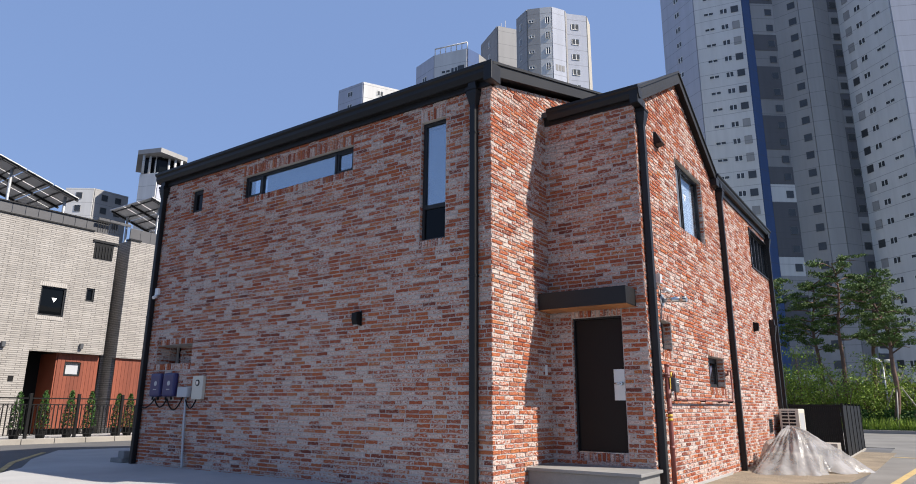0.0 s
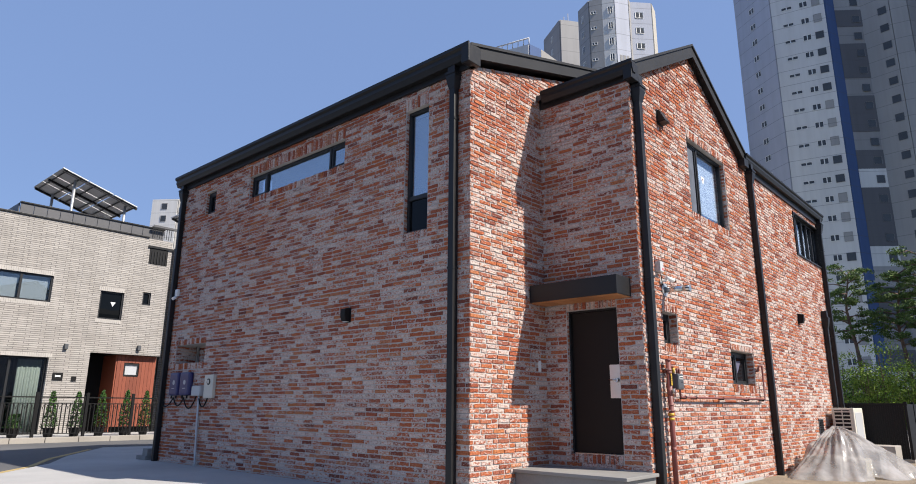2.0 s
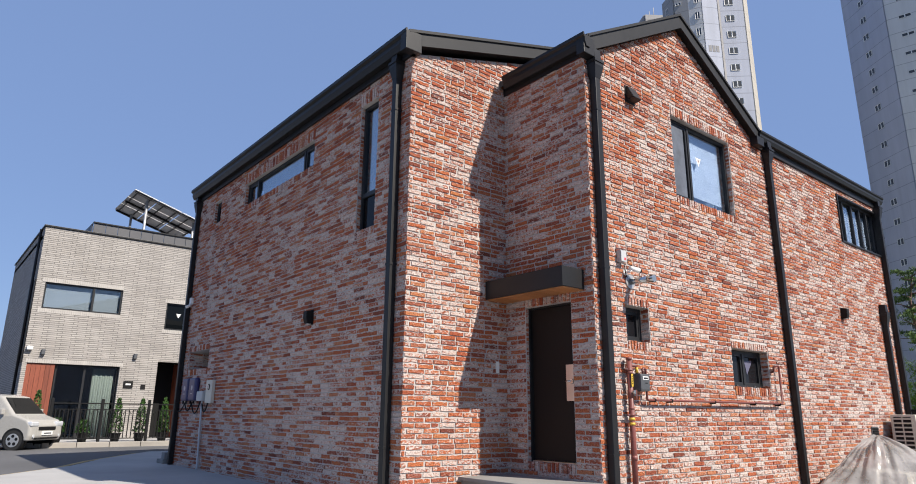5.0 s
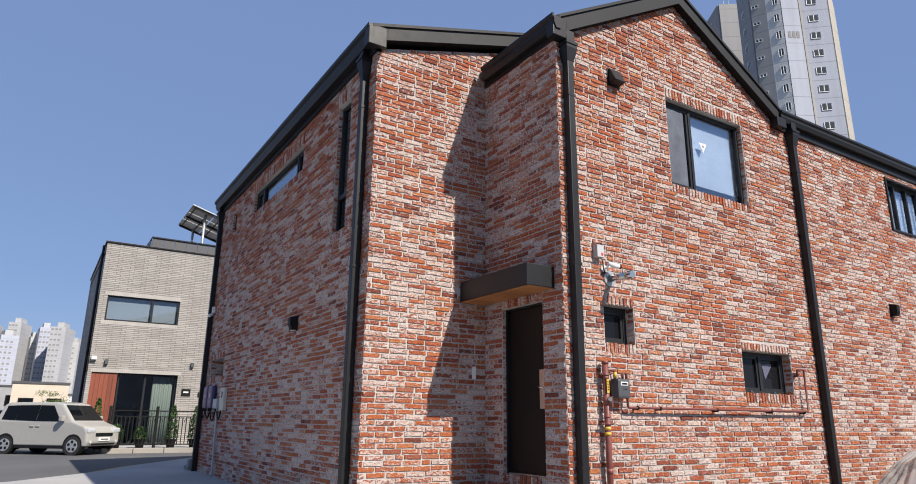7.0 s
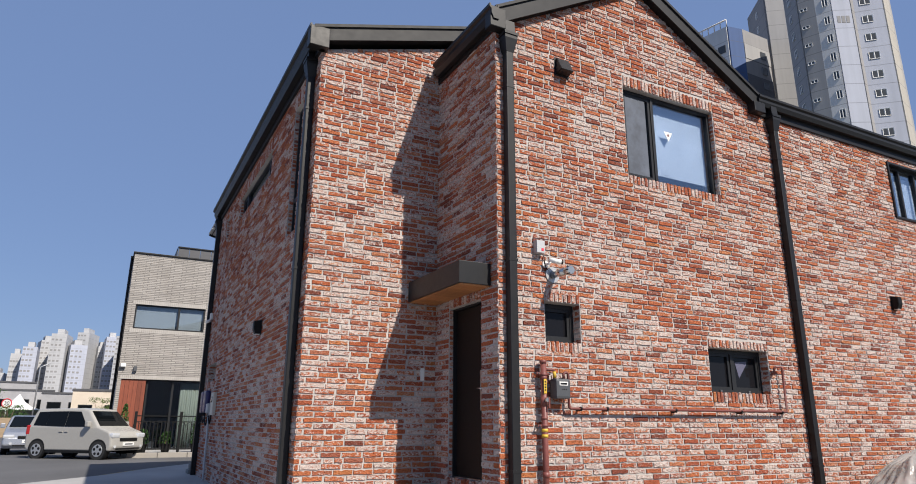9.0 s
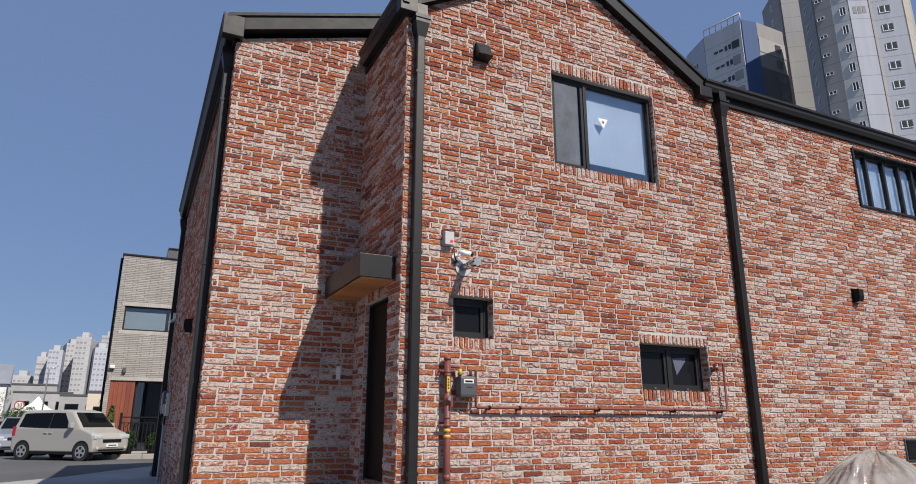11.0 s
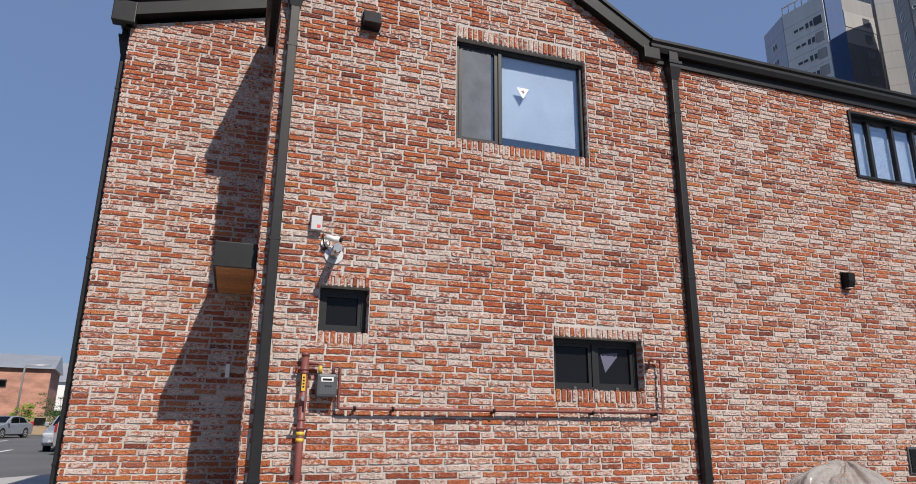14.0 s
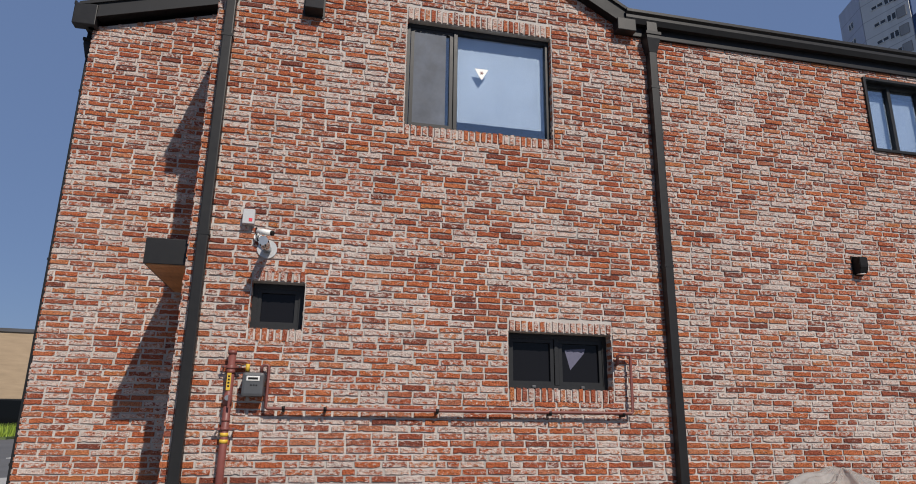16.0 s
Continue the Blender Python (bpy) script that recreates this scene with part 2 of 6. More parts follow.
# ---- building helpers ----
def bm_box(bm, x0, y0, z0, x1, y1, z1, bevel=0.0, m=None):
    vs = [bm.verts.new((x, y, z)) for x in (x0, x1) for y in (y0, y1) for z in (z0, z1)]
    if m is not None:
        for v in vs:
            v.co = m @ v.co
    fs = [bm.faces.new([vs[i] for i in q]) for q in ((0, 1, 3, 2), (4, 6, 7, 5), (0, 4, 5, 1), (2, 3, 7, 6), (0, 2, 6, 4), (1, 5, 7, 3))]
    if bevel:
        es = list({e for f in fs for e in f.edges})
        bmesh.ops.bevel(bm, geom=es, offset=bevel, segments=2, affect="EDGES", profile=0.6)
    return vs


def bm_tube(bm, pts, r, n=10, cap=True, r_end=None):
    """A tube along a line of points; r_end tapers it."""
    pts = [Vector(p) for p in pts]
    rings = []
    side = None
    for i, p in enumerate(pts):
        d = (pts[min(i + 1, len(pts) - 1)] - pts[max(i - 1, 0)]).normalized()
        if side is None:
            side = d.cross(Vector((0, 0, 1)) if abs(d.z) < 0.9 else Vector((1, 0, 0))).normalized()
        side = (side - d * side.dot(d)).normalized()
        up = d.cross(side)
        k = r if r_end is None else r + (r_end - r) * i / max(1, len(pts) - 1)
        rings.append([bm.verts.new(p + (side * math.cos(a) + up * math.sin(a)) * k) for a in (2 * math.pi * j / n for j in range(n))])
    for a, b in zip(rings, rings[1:]):
        for j in range(n):
            f = bm.faces.new((a[j], a[(j + 1) % n], b[(j + 1) % n], b[j]))
            f.smooth = True
    if cap:
        bm.faces.new(rings[0][::-1])
        bm.faces.new(rings[-1])
    return rings


def bm_prism(bm, poly, axis, a, b):
    """Extrude a polygon of 2D points along an axis from a to b: axis 'x' takes (y, z), 'y' takes (x, z), 'z' takes (x, y)."""
    def at(p, k):
        return {"x": (k, p[0], p[1]), "y": (p[0], k, p[1]), "z": (p[0], p[1], k)}[axis]
    va = [bm.verts.new(at(p, a)) for p in poly]
    vb = [bm.verts.new(at(p, b)) for p in poly]
    n = len(poly)
    bm.faces.new(va[::-1])
    bm.faces.new(vb)
    for i in range(n):
        bm.faces.new((va[i], va[(i + 1) % n], vb[(i + 1) % n], vb[i]))


def mesh_of(name, bm, *mats):
    bmesh.ops.recalc_face_normals(bm, faces=bm.faces)
    me = bpy.data.meshes.new(name)
    bm.to_mesh(me)
    bm.free()
    for m in mats:
        me.materials.append(M[m] if isinstance(m, str) else m)
    return me


def part(name, bm, material, parent, label=""):
    ob = new(name, mesh_of(name, bm, material))
    ob.parent = parent
    return tagged(ob, label=label)


def piece(name, me, parent, m=None):
    ob = new(name, me)
    ob.parent = parent
    if m is not None:
        ob.matrix_local = m
    return ob


def thing(name, label, category, group="", at=(0, 0, 0), rz=0.0, kind=""):
    ob = new(name)
    ob.matrix_basis = pose(*at, 0, 0, rz)
    return tagged(ob, label, category, group, kind)


def solid(name, bm, material, label, category, group="", kind=""):
    return tagged(new(name, mesh_of(name, bm, material)), label, category, group, kind)


def box_part(name, parent, material, x0, y0, z0, x1, y1, z1, bevel=0.0, label="", m=None):
    bm = bmesh.new()
    bm_box(bm, x0, y0, z0, x1, y1, z1, bevel, m)
    return part(name, bm, material, parent, label)


def tube_part(name, parent, material, pts, r, n=10, label=""):
    bm = bmesh.new()
    bm_tube(bm, pts, r, n)
    return part(name, bm, material, parent, label)


def bulk(name, verts, faces, material, parent=None):
    me = bpy.data.meshes.new(name)
    me.from_pydata(verts, [], faces)
    me.materials.append(M[material])
    ob = new(name, me)
    ob.parent = parent
    return ob


# ---- ground ----
def slab(name, poly, z0, z1, material, label, category):
    bm = bmesh.new()
    bm_prism(bm, poly, "z", z0, z1)
    return solid(name, bm, material, label, category, kind="structure")


slab("ground", [(-2500, -2500), (2500, -2500), (2500, 2500), (-2500, 2500)], -1.0, -0.06, "asphalt", "dark grey asphalt ground running to the horizon", "ground")
slab("pavement_1", [(-19.3, 8.9), (-16.6, 7.1), (-14.6, 6.1), (-12.6, 4.5), (-10.0, 1.0), (-8.5, -6), (1.2, -6), (1.2, 10.0), (-3.3, 10.0), (-3.3, 14.0), (-15.0, 14.0), (-18.5, 12.5)], -0.3, 0.0,
     "apron", "pale grey poured concrete apron round the house", "pavement")

# ---- the brick house ----
COURSE, LENGTH = 0.067, 0.262
BRICK_D = 0.0175
RAKE = -0.0050           # the mortar stands this far before the wall line


class BrickBank:
    """Collects the bricks of one wall: the far ones as one mesh, the nearest as pieces."""

    def __init__(self):
        self.v, self.f, self.single = [], [], []

    def add(self, o, u, w, n, a0, a1, b0, b1, rng, proud=0.0, rough=1.0):
        """A brick from a0 to a1 along u and b0 to b1 along w, standing out along n."""
        base = len(self.v)
        h = b1 - b0
        tilt = rng.uniform(-0.05, 0.05) * h
        c = [(a0, b0)]
        k = 6 if a1 - a0 > 0.12 else 2
        for i in range(1, k + 1):
            c.append((a0 + (a1 - a0) * i / (k + 1), b0))
        c.append((a1, b0))
        c.append((a1, b1))
        for i in range(k, 0, -1):
            c.append((a0 + (a1 - a0) * i / (k + 1), b1))
        c.append((a0, b1))
        m = len(c)
        d = BRICK_D + proud + rng.uniform(-0.003, 0.0035)
        ca, cb = (a0 + a1) / 2, (b0 + b1) / 2
        outer, inner = [], []
        for a, b in c:
            ja, jb = rng.uniform(-0.004, 0.002) * rough, rng.uniform(-0.0026, 0.0022) * rough
            if rng.random() < 0.13:
                jb -= 0.008 * rough
            sa, sb = (1 if a > ca else -1), (1 if b > cb else -1)
            aa, bb = a + sa * ja, b + sb * jb + tilt * (a - ca) / max(0.05, a1 - a0)
            outer.append(o + u * aa + w * bb)
            inner.append(o + u * (aa - sa * 0.003) + w * (bb - sb * 0.003) + n * (d - rng.uniform(0, 0.003)))
        self.v += [p + n * 0.003 for p in outer] + inner
        for i in range(m):
            j = (i + 1) % m
            self.f.append((base + i, base + j, base + m + j, base + m + i))
        self.f.append(tuple(range(base + m, base + 2 * m)))


BRICK_SHAPES = []
for _k in range(14):
    _b = BrickBank()
    _r = random.Random(100 + _k)
    _b.add(Vector((0, 0, 0)), Vector((1, 0, 0)), Vector((0, 0, 1)), Vector((0, -1, 0)), -LENGTH / 2 + 0.0092, LENGTH / 2 - 0.0092, -0.0262, 0.0262, _r)
    _me = bpy.data.meshes.new("brick")
    _me.from_pydata(_b.v, [], _b.f)
    _me.materials.append(M["brick_one"])
    BRICK_SHAPES.append(_me)


def wall_mesh(name, o, u, n, width, z0, top, openings, thick, parent, label, trim=0.0, corner=False):
    """The mortar bed and body of a wall with its openings cut through. top: rows of (u, z) along the upper edge."""
    us = sorted(k for k in ({RAKE if corner else 0.0, width - trim, *[k for q in openings for k in q[:2]]} | {p[0] for p in top if p[0] > 0}) if k <= width - trim + 1e-6)
    zs = sorted({z0, *[k for q in openings for k in q[2:4]]})

    def top_at(s):
        s = max(s, top[0][0])
        for (a, za), (b, zb) in zip(top, top[1:]):
            if a <= s <= b + 1e-6:
                return za + (zb - za) * (s - a) / (b - a)
        return top[-1][1]
    bm = bmesh.new()
    w = Vector((0, 0, 1))
    for a0, a1 in zip(us, us[1:]):
        if a1 - a0 < 1e-4:
            continue
        mid = (a0 + a1) / 2
        # runs of solid wall from the bottom up
        bounds = [z for z in zs] + [None]
        run = None
        runs = []
        for b0, b1 in zip(bounds, bounds[1:]):
            hole = b1 is not None and any(q[0] < mid < q[1] and q[2] < (b0 + b1) / 2 < q[3] for q in openings)
            if not hole and run is None:
                run = b0
            if hole and run is not None:
                runs.append((run, b0, b0))
                run = None
        if run is not None:
            runs.append((run, top_at(a0), top_at(a1)))
        for lo, t0, t1 in runs:
            pts = [(a0, lo), (a1, lo), (a1, t1), (a0, t0)]
            f = [bm.verts.new(o + u * a + w * b - n * RAKE) for a, b in pts]
            g = [bm.verts.new(o + u * a + w * b - n * thick) for a, b in pts]
            bm.faces.new(f)
            bm.faces.new(g[::-1])
            for i in range(4):
                j = (i + 1) % 4
                bm.faces.new((f[i], g[i], g[j], f[j]))
    bmesh.ops.remove_doubles(bm, verts=bm.verts, dist=0.0005)
    return part(name, bm, "mortar", parent, label), top_at


def brick_wall(name, o, u, n, width, z0, top, openings, parent, label, near=None, thick=0.3, seed=1, limit=290, trim=0.0, corner=False):
    """openings: (u0, u1, z0, z1, soldier above, soldier below, depth of the reveal)."""
    o, u, n = Vector(o), Vector(u), Vector(n)
    w = Vector((0, 0, 1))
    rng = random.Random(seed)
    wall, top_at = wall_mesh(name, o, u, n, width, z0, top, openings, thick, parent, label, trim, corner)
    bank = BrickBank()
    zones = []
    for q in openings:
        u0, u1, b0, b1, above, below, deep = q
        zones.append((u0, u1, b0 - below, b1 + above))
        for up, hgt in ((True, above), (False, below)):
            if hgt <= 0:
                continue
            c = max(2, round((u1 - u0) / 0.068))
            s = (u1 - u0) / c
            for i in range(c):
                lo, hi = (b1 + 0.004, b1 + hgt - 0.008) if up else (b0 - hgt + 0.008, b0 + 0.01)
                bank.add(o, u, w, n, u0 + i * s + 0.008, u0 + (i + 1) * s - 0.008, lo, hi + rng.uniform(-0.006, 0.006), rng, 0.004)
        # brick returns at the jambs, sill and head
        for s, face in ((u0, 1), (u1, -1)):
            k = round((b1 - b0) / COURSE)
            for i in range(k):
                lo = b0 + (b1 - b0) * i / k
                cut = rng.choice((0.1, 0.13, deep))
                oo = o + u * (s - face * 0.012) + w * 0 - n * 0.002
                bank.add(oo, -n, w, u * face, 0.0, min(cut, deep) - 0.006, lo + 0.008, lo + (b1 - b0) / k - 0.008, rng)
                if cut < deep - 0.03:
                    bank.add(oo, -n, w, u * face, cut + 0.006, deep, lo + 0.008, lo + (b1 - b0) / k - 0.008, rng)
    rows = int((max(p[1] for p in top) - z0) / COURSE) + 1
    shift = rng.random() * 0.1
    for r in range(rows):
        lo, hi = z0 + r * COURSE, z0 + (r + 1) * COURSE
        mid = (lo + hi) / 2
        # where the course lies under the roof line
        ss = [i * width / 400 for i in range(401) if top_at(i * width / 400) >= hi - 0.02]
        if not ss:
            continue
        spans = [(min(ss), max(ss))]
        for a, b, c, d in zones:
            if c < mid < d:
                nxt = []
                for s0, s1 in spans:
                    if b <= s0 or a >= s1:
                        nxt.append((s0, s1))
                    else:
                        if a > s0:
                            nxt.append((s0, a))
                        if b < s1:
                            nxt.append((b, s1))
                spans = nxt
        for s0, s1 in spans:
            at = math.floor(s0 / LENGTH) * LENGTH + shift + (LENGTH / 2 if r % 2 else 0) - LENGTH * 2
            at += rng.uniform(-0.02, 0.02)
            cuts = [s0]
            while at < s1 - 0.05:
                if at > s0 + 0.05:
                    cuts.append(at)
                at += LENGTH + rng.uniform(-0.012, 0.012)
                if rng.random() < 0.06:
                    at -= LENGTH * 0.5
            cuts.append(s1)
            for i, (a, b) in enumerate(zip(cuts, cuts[1:])):
                lap = 0.001 - BRICK_D if (r + seed // 2) % 2 else 0.0      # corner bricks lap every other course
                j0 = lap if (i == 0 and s0 < 0.01) else 0.0092
                j1 = lap if (i == len(cuts) - 2 and s1 > width - 0.01) else 0.0092
                if b - a < 0.04:
                    continue
                full = abs(b - a - LENGTH) < 0.014
                z = mid + rng.uniform(-0.003, 0.003)
                if near and full and len(bank.single) < limit and near[0] < a < near[1] and near[2] < mid < near[3]:
                    bank.single.append((a + (b - a) / 2, z))
                else:
                    bank.add(o, u, w, n, a + j0, b - j1, z - 0.0262, z + 0.0262, rng)
    stuff = bulk("brickwork", bank.v, bank.f, "brick", wall)
    tagged(stuff, label="reclaimed red bricks smeared with pale mortar", kind="stuff")
    rot = Matrix((u, -n, w)).transposed().to_4x4()
    LATER.append((wall, [(Matrix.Translation(o + u * a + w * z) @ rot, rng.randrange(len(BRICK_SHAPES))) for a, z in bank.single]))
    return wall


LATER = []
house = thing("brick_house", "two-storey house of reclaimed red brick with charcoal metal eaves", "house")
SX0, SX1, SY = -13.95, -5.0, 7.97        # south front
PY, EX, NY = 9.78, -3.36, 20.5           # porch front, east front, north end
EAVE = 6.2
X, Y = Vector((1, 0, 0)), Vector((0, 1, 0))

# openings along each wall
south_open = [  # measured from the west end
    (-6.362 - SX0, -5.85 - SX0, 3.755, 5.81, 0.2, 0.12, 0.13),
    (-11.04 - SX0, -7.92 - SX0, 5.30, 5.795, 0.2, 0.12, 0.13),
    (-12.87 - SX0, -12.43 - SX0, 5.29, 5.83, 0.0, 0.0, 0.13),
    (-13.55 - SX0, -12.24 - SX0, 2.03, 2.43, 0.13, 0.13, 0.3),
]
east_open = [
    (11.875 - PY, 13.655 - PY, 4.445, 5.815, 0.17, 0.12, 0.14),
    (10.415 - PY, 10.935 - PY, 2.09, 2.575, 0.12, 0.12, 0.2),
    (13.08 - PY, 14.265 - PY, 1.575, 2.18, 0.12, 0.13, 0.2),
    (18.20 - PY, 20.40 - PY, 4.83, 5.86, 0.0, 0.0, 0.14),
]
door_open = [(-4.60 + 5.0, -3.752 + 5.0, 0.52, 2.60, 0.17, 0.12, 0.14)]
wall_s = brick_wall("wall_south", (SX0, SY, 0), X, -Y, SX1 - SX0, -0.05, [(0, EAVE), (SX1 - SX0, EAVE)], south_open, house,
                    "shaded wall of mortar-smeared reclaimed brick", near=(6.2, 8.9, 0.3, 3.2), seed=3, trim=0.252)
wing = brick_wall("wall_wing", (SX1, SY, 0), Y, X, PY - SY, -0.05, [(0, 6.15), (PY - SY, 6.15 + 0.295 * (PY - SY))], [], house,
                  "sunlit return wall of reclaimed brick", near=(0, 1.8, 0.4, 4.4), seed=5, thick=0.25, corner=True)
porch = brick_wall("wall_porch", (SX1, PY, 0), X, -Y, EX - SX1, -0.05, [(0, EAVE), (EX - SX1, EAVE)], door_open, house,
                   "shaded entrance wall of reclaimed brick", seed=7, near=(1.2, 1.7, 0.4, 6), trim=0.302)
APEX = 12.22
brick_wall("wall_wing_upper", (SX1, PY + 0.01, 0), Y, X, APEX - PY - 0.05, 6.12, [(0, 6.69), (APEX - PY - 0.05, 7.4)], [], house,
           "upper return wall of reclaimed brick", seed=6, thick=0.25)
east_top = [(0, EAVE - 0.04), (APEX - PY, EAVE + 0.56 * (APEX - PY) - 0.02), (14.6 - PY, EAVE - 0.02), (NY - PY, EAVE - 0.02)]
wall_e = brick_wall("wall_east", (EX, PY, 0), Y, X, NY - PY, -0.15, east_top, east_open, house,
                    "sunlit gabled wall of reclaimed brick", near=(0.3, 3.2, 0.9, 3.2), seed=11, corner=True)
for nm, q in (("wall_west", (SX0, SY + 0.31, -0.1, SX0 + 0.25, NY, EAVE)), ("wall_north", (SX0 + 0.31, NY - 0.3, -0.1, EX - 0.31, NY, EAVE))):
    box_part(nm, house, "mortar", *q)
# the open niche: deep brick cheek, black sheet as the slot's shade, brick back
brick_wall("niche_cheek", (-13.55, SY + 0.302, 0), Y, X, 0.15, 1.95, [(0, 2.55), (0.15, 2.55)], [], house, "brick cheek of the niche", seed=13, thick=0.12)
brick_wall("niche_back", (-13.36, SY + 0.46, 0), X, -Y, 1.2, 1.95, [(0, 2.55), (1.2, 2.55)], [], house, "brick back of the niche", seed=12, thick=0.1)
box_part("niche_slot_shade", house, "black", -13.68, SY + 0.6, 1.9, -13.0, SY + 0.62, 2.6)
box_part("niche_post", house, "mortar", -13.53, SY + 0.46, 1.95, -13.49, SY + 0.5, 2.55)
for z0, z1 in ((1.80, 2.025), (2.435, 2.65)):
    box_part("niche_lining", house, "mortar", -13.68, SY + 0.302, z0, -12.1, SY + 0.64, z1)
box_part("niche_lining", house, "mortar", -12.24, SY + 0.302, 2.026, -12.12, SY + 0.45, 2.434)
# unseen boxes between storeys and rooms, added to block light and keep the rooms dark
box_part("floor_light_block", house, "room", SX0 + 0.4, SY + 0.5, 2.95, -5.6, 14.0, 3.2)
box_part("floor_light_block", house, "room", -5.5, PY + 0.5, 2.95, EX - 0.5, NY - 0.5, 3.2)
box_part("wall_light_block", house, "room", -7.0, PY + 0.5, 0.0, -6.85, NY - 0.5, 6.0)
box_part("wall_light_block", house, "room", SX0 + 0.4, 10.5, 0.0, -5.6, 10.65, 6.0)


# roofs
def roof_slab(name, poly, thick=0.1):
    bm = bmesh.new()
    a = [bm.verts.new(p) for p in poly]
    b = [bm.verts.new((p[0], p[1], p[2] - thick)) for p in poly]
    bm.faces.new(a)
    bm.faces.new(b[::-1])
    for i in range(len(a)):
        j = (i + 1) % len(a)
        bm.faces.new((a[i], b[i], b[j], a[j]))
    return part(name, bm, "roof", house, "dark grey shingle roof")


RZ = 7.72
roof_slab("roof", [(SX0 - 0.12, 7.78, 6.39), (-4.92, 7.78, 6.39), (-4.92, APEX, RZ), (SX0 - 0.12, APEX, RZ)])
roof_slab("roof", [(-5.6, 9.66, 6.29), (-3.30, 9.66, 6.29), (-3.30, APEX, RZ), (-5.6, APEX, RZ)])
roof_slab("roof", [(SX0 - 0.12, APEX, RZ), (-3.30, APEX, RZ), (-3.30, 14.66, 6.28), (SX0 - 0.12, 14.66, 6.28)])
roof_slab("roof", [(-3.30, 14.64, 6.28), (-3.30, 20.66, 6.28), (-7.8, 20.66, 7.4), (-7.8, 13.2, 7.4)])
roof_slab("roof", [(-7.8, 13.2, 7.4), (-7.8, 20.66, 7.4), (SX0 - 0.12, 20.66, 6.28), (SX0 - 0.12, 13.2, 6.28)])


def gutter(along, a, b, edge, out, z, h=0.2, d=0.16):
    """A box gutter with rolled lip on a fascia; along 'x' or 'y', out: the sign of its outward side."""
    prof = [(0, -h), (d * 0.55, -h), (d * 0.78, -h * 0.62), (d * 0.78, -h * 0.35), (d, -h * 0.22), (d, 0), (d - 0.025, 0), (d - 0.025, -0.03), (0.02, -0.03), (0.02, 0.0), (0, 0)]
    bm = bmesh.new()
    bm_prism(bm, [(edge + out * p, z + q) for p, q in prof], along, a, b)
    return part("gutter", bm, "metal", house, "charcoal metal box gutter")


gutter("x", SX0 - 0.14, -4.84, SY - 0.06, -1, 6.42, 0.23, 0.17)
box_part("fascia", house, "metal", SX0 - 0.1, SY - 0.058, 6.10, -4.9, SY + 0.02, 6.33, 0.006)
gutter("x", -4.87, -3.2, PY - 0.04, -1, 6.32, 0.2, 0.14)
box_part("fascia", house, "metal", -4.98, PY - 0.038, 6.06, EX + 0.03, PY + 0.02, 6.26, 0.006)
gutter("y", 14.62, 20.68, EX + 0.05, 1, 6.3, 0.17, 0.13)
box_part("fascia", house, "metal", EX - 0.01, 14.66, 6.0, EX + 0.047, 20.62, 6.21, 0.006)


def rake(x0, x1, y0, z0, y1, z1, h):
    """A sloping verge board with a cap on its upper edge."""
    bm = bmesh.new()
    bm_prism(bm, [(y0, z0 - h), (y1, z1 - h), (y1, z1), (y0, z0)], "x", x0, x1)
    bm_prism(bm, [(y0, z0 - 0.015), (y1, z1 - 0.015), (y1, z1 + 0.03), (y0, z0 + 0.03)], "x", x0 - 0.05, x1 + 0.025)
    bm_prism(bm, [(y0, z0 - h), (y1, z1 - h), (y1, z1 - h + 0.05), (y0, z0 - h + 0.05)], "x", x0, x1 + 0.012)
    return part("verge_board", bm, "metal_lit", house, "grey folded metal verge board, lightened for sun")


rake(-4.98, -4.86, 7.80, 6.385, APEX, 7.69, 0.22)
rake(EX + 0.0, EX + 0.12, 9.70, 6.30, APEX, 7.715, 0.24)
rake(EX + 0.0, EX + 0.12, APEX, 7.715, 14.66, 6.30, 0.24)
# boxed ends where verge and gutter meet
box_part("eave_end", house, "metal", -4.985, 7.745, 6.10, -4.838, 8.02, 6.40, 0.01)
box_part("eave_end", house, "metal", EX, 9.625, 6.02, EX + 0.142, 9.86, 6.30, 0.01)
box_part("eave_end", house, "metal", EX, 14.5, 6.0, EX + 0.15, 14.75, 6.17, 0.01)


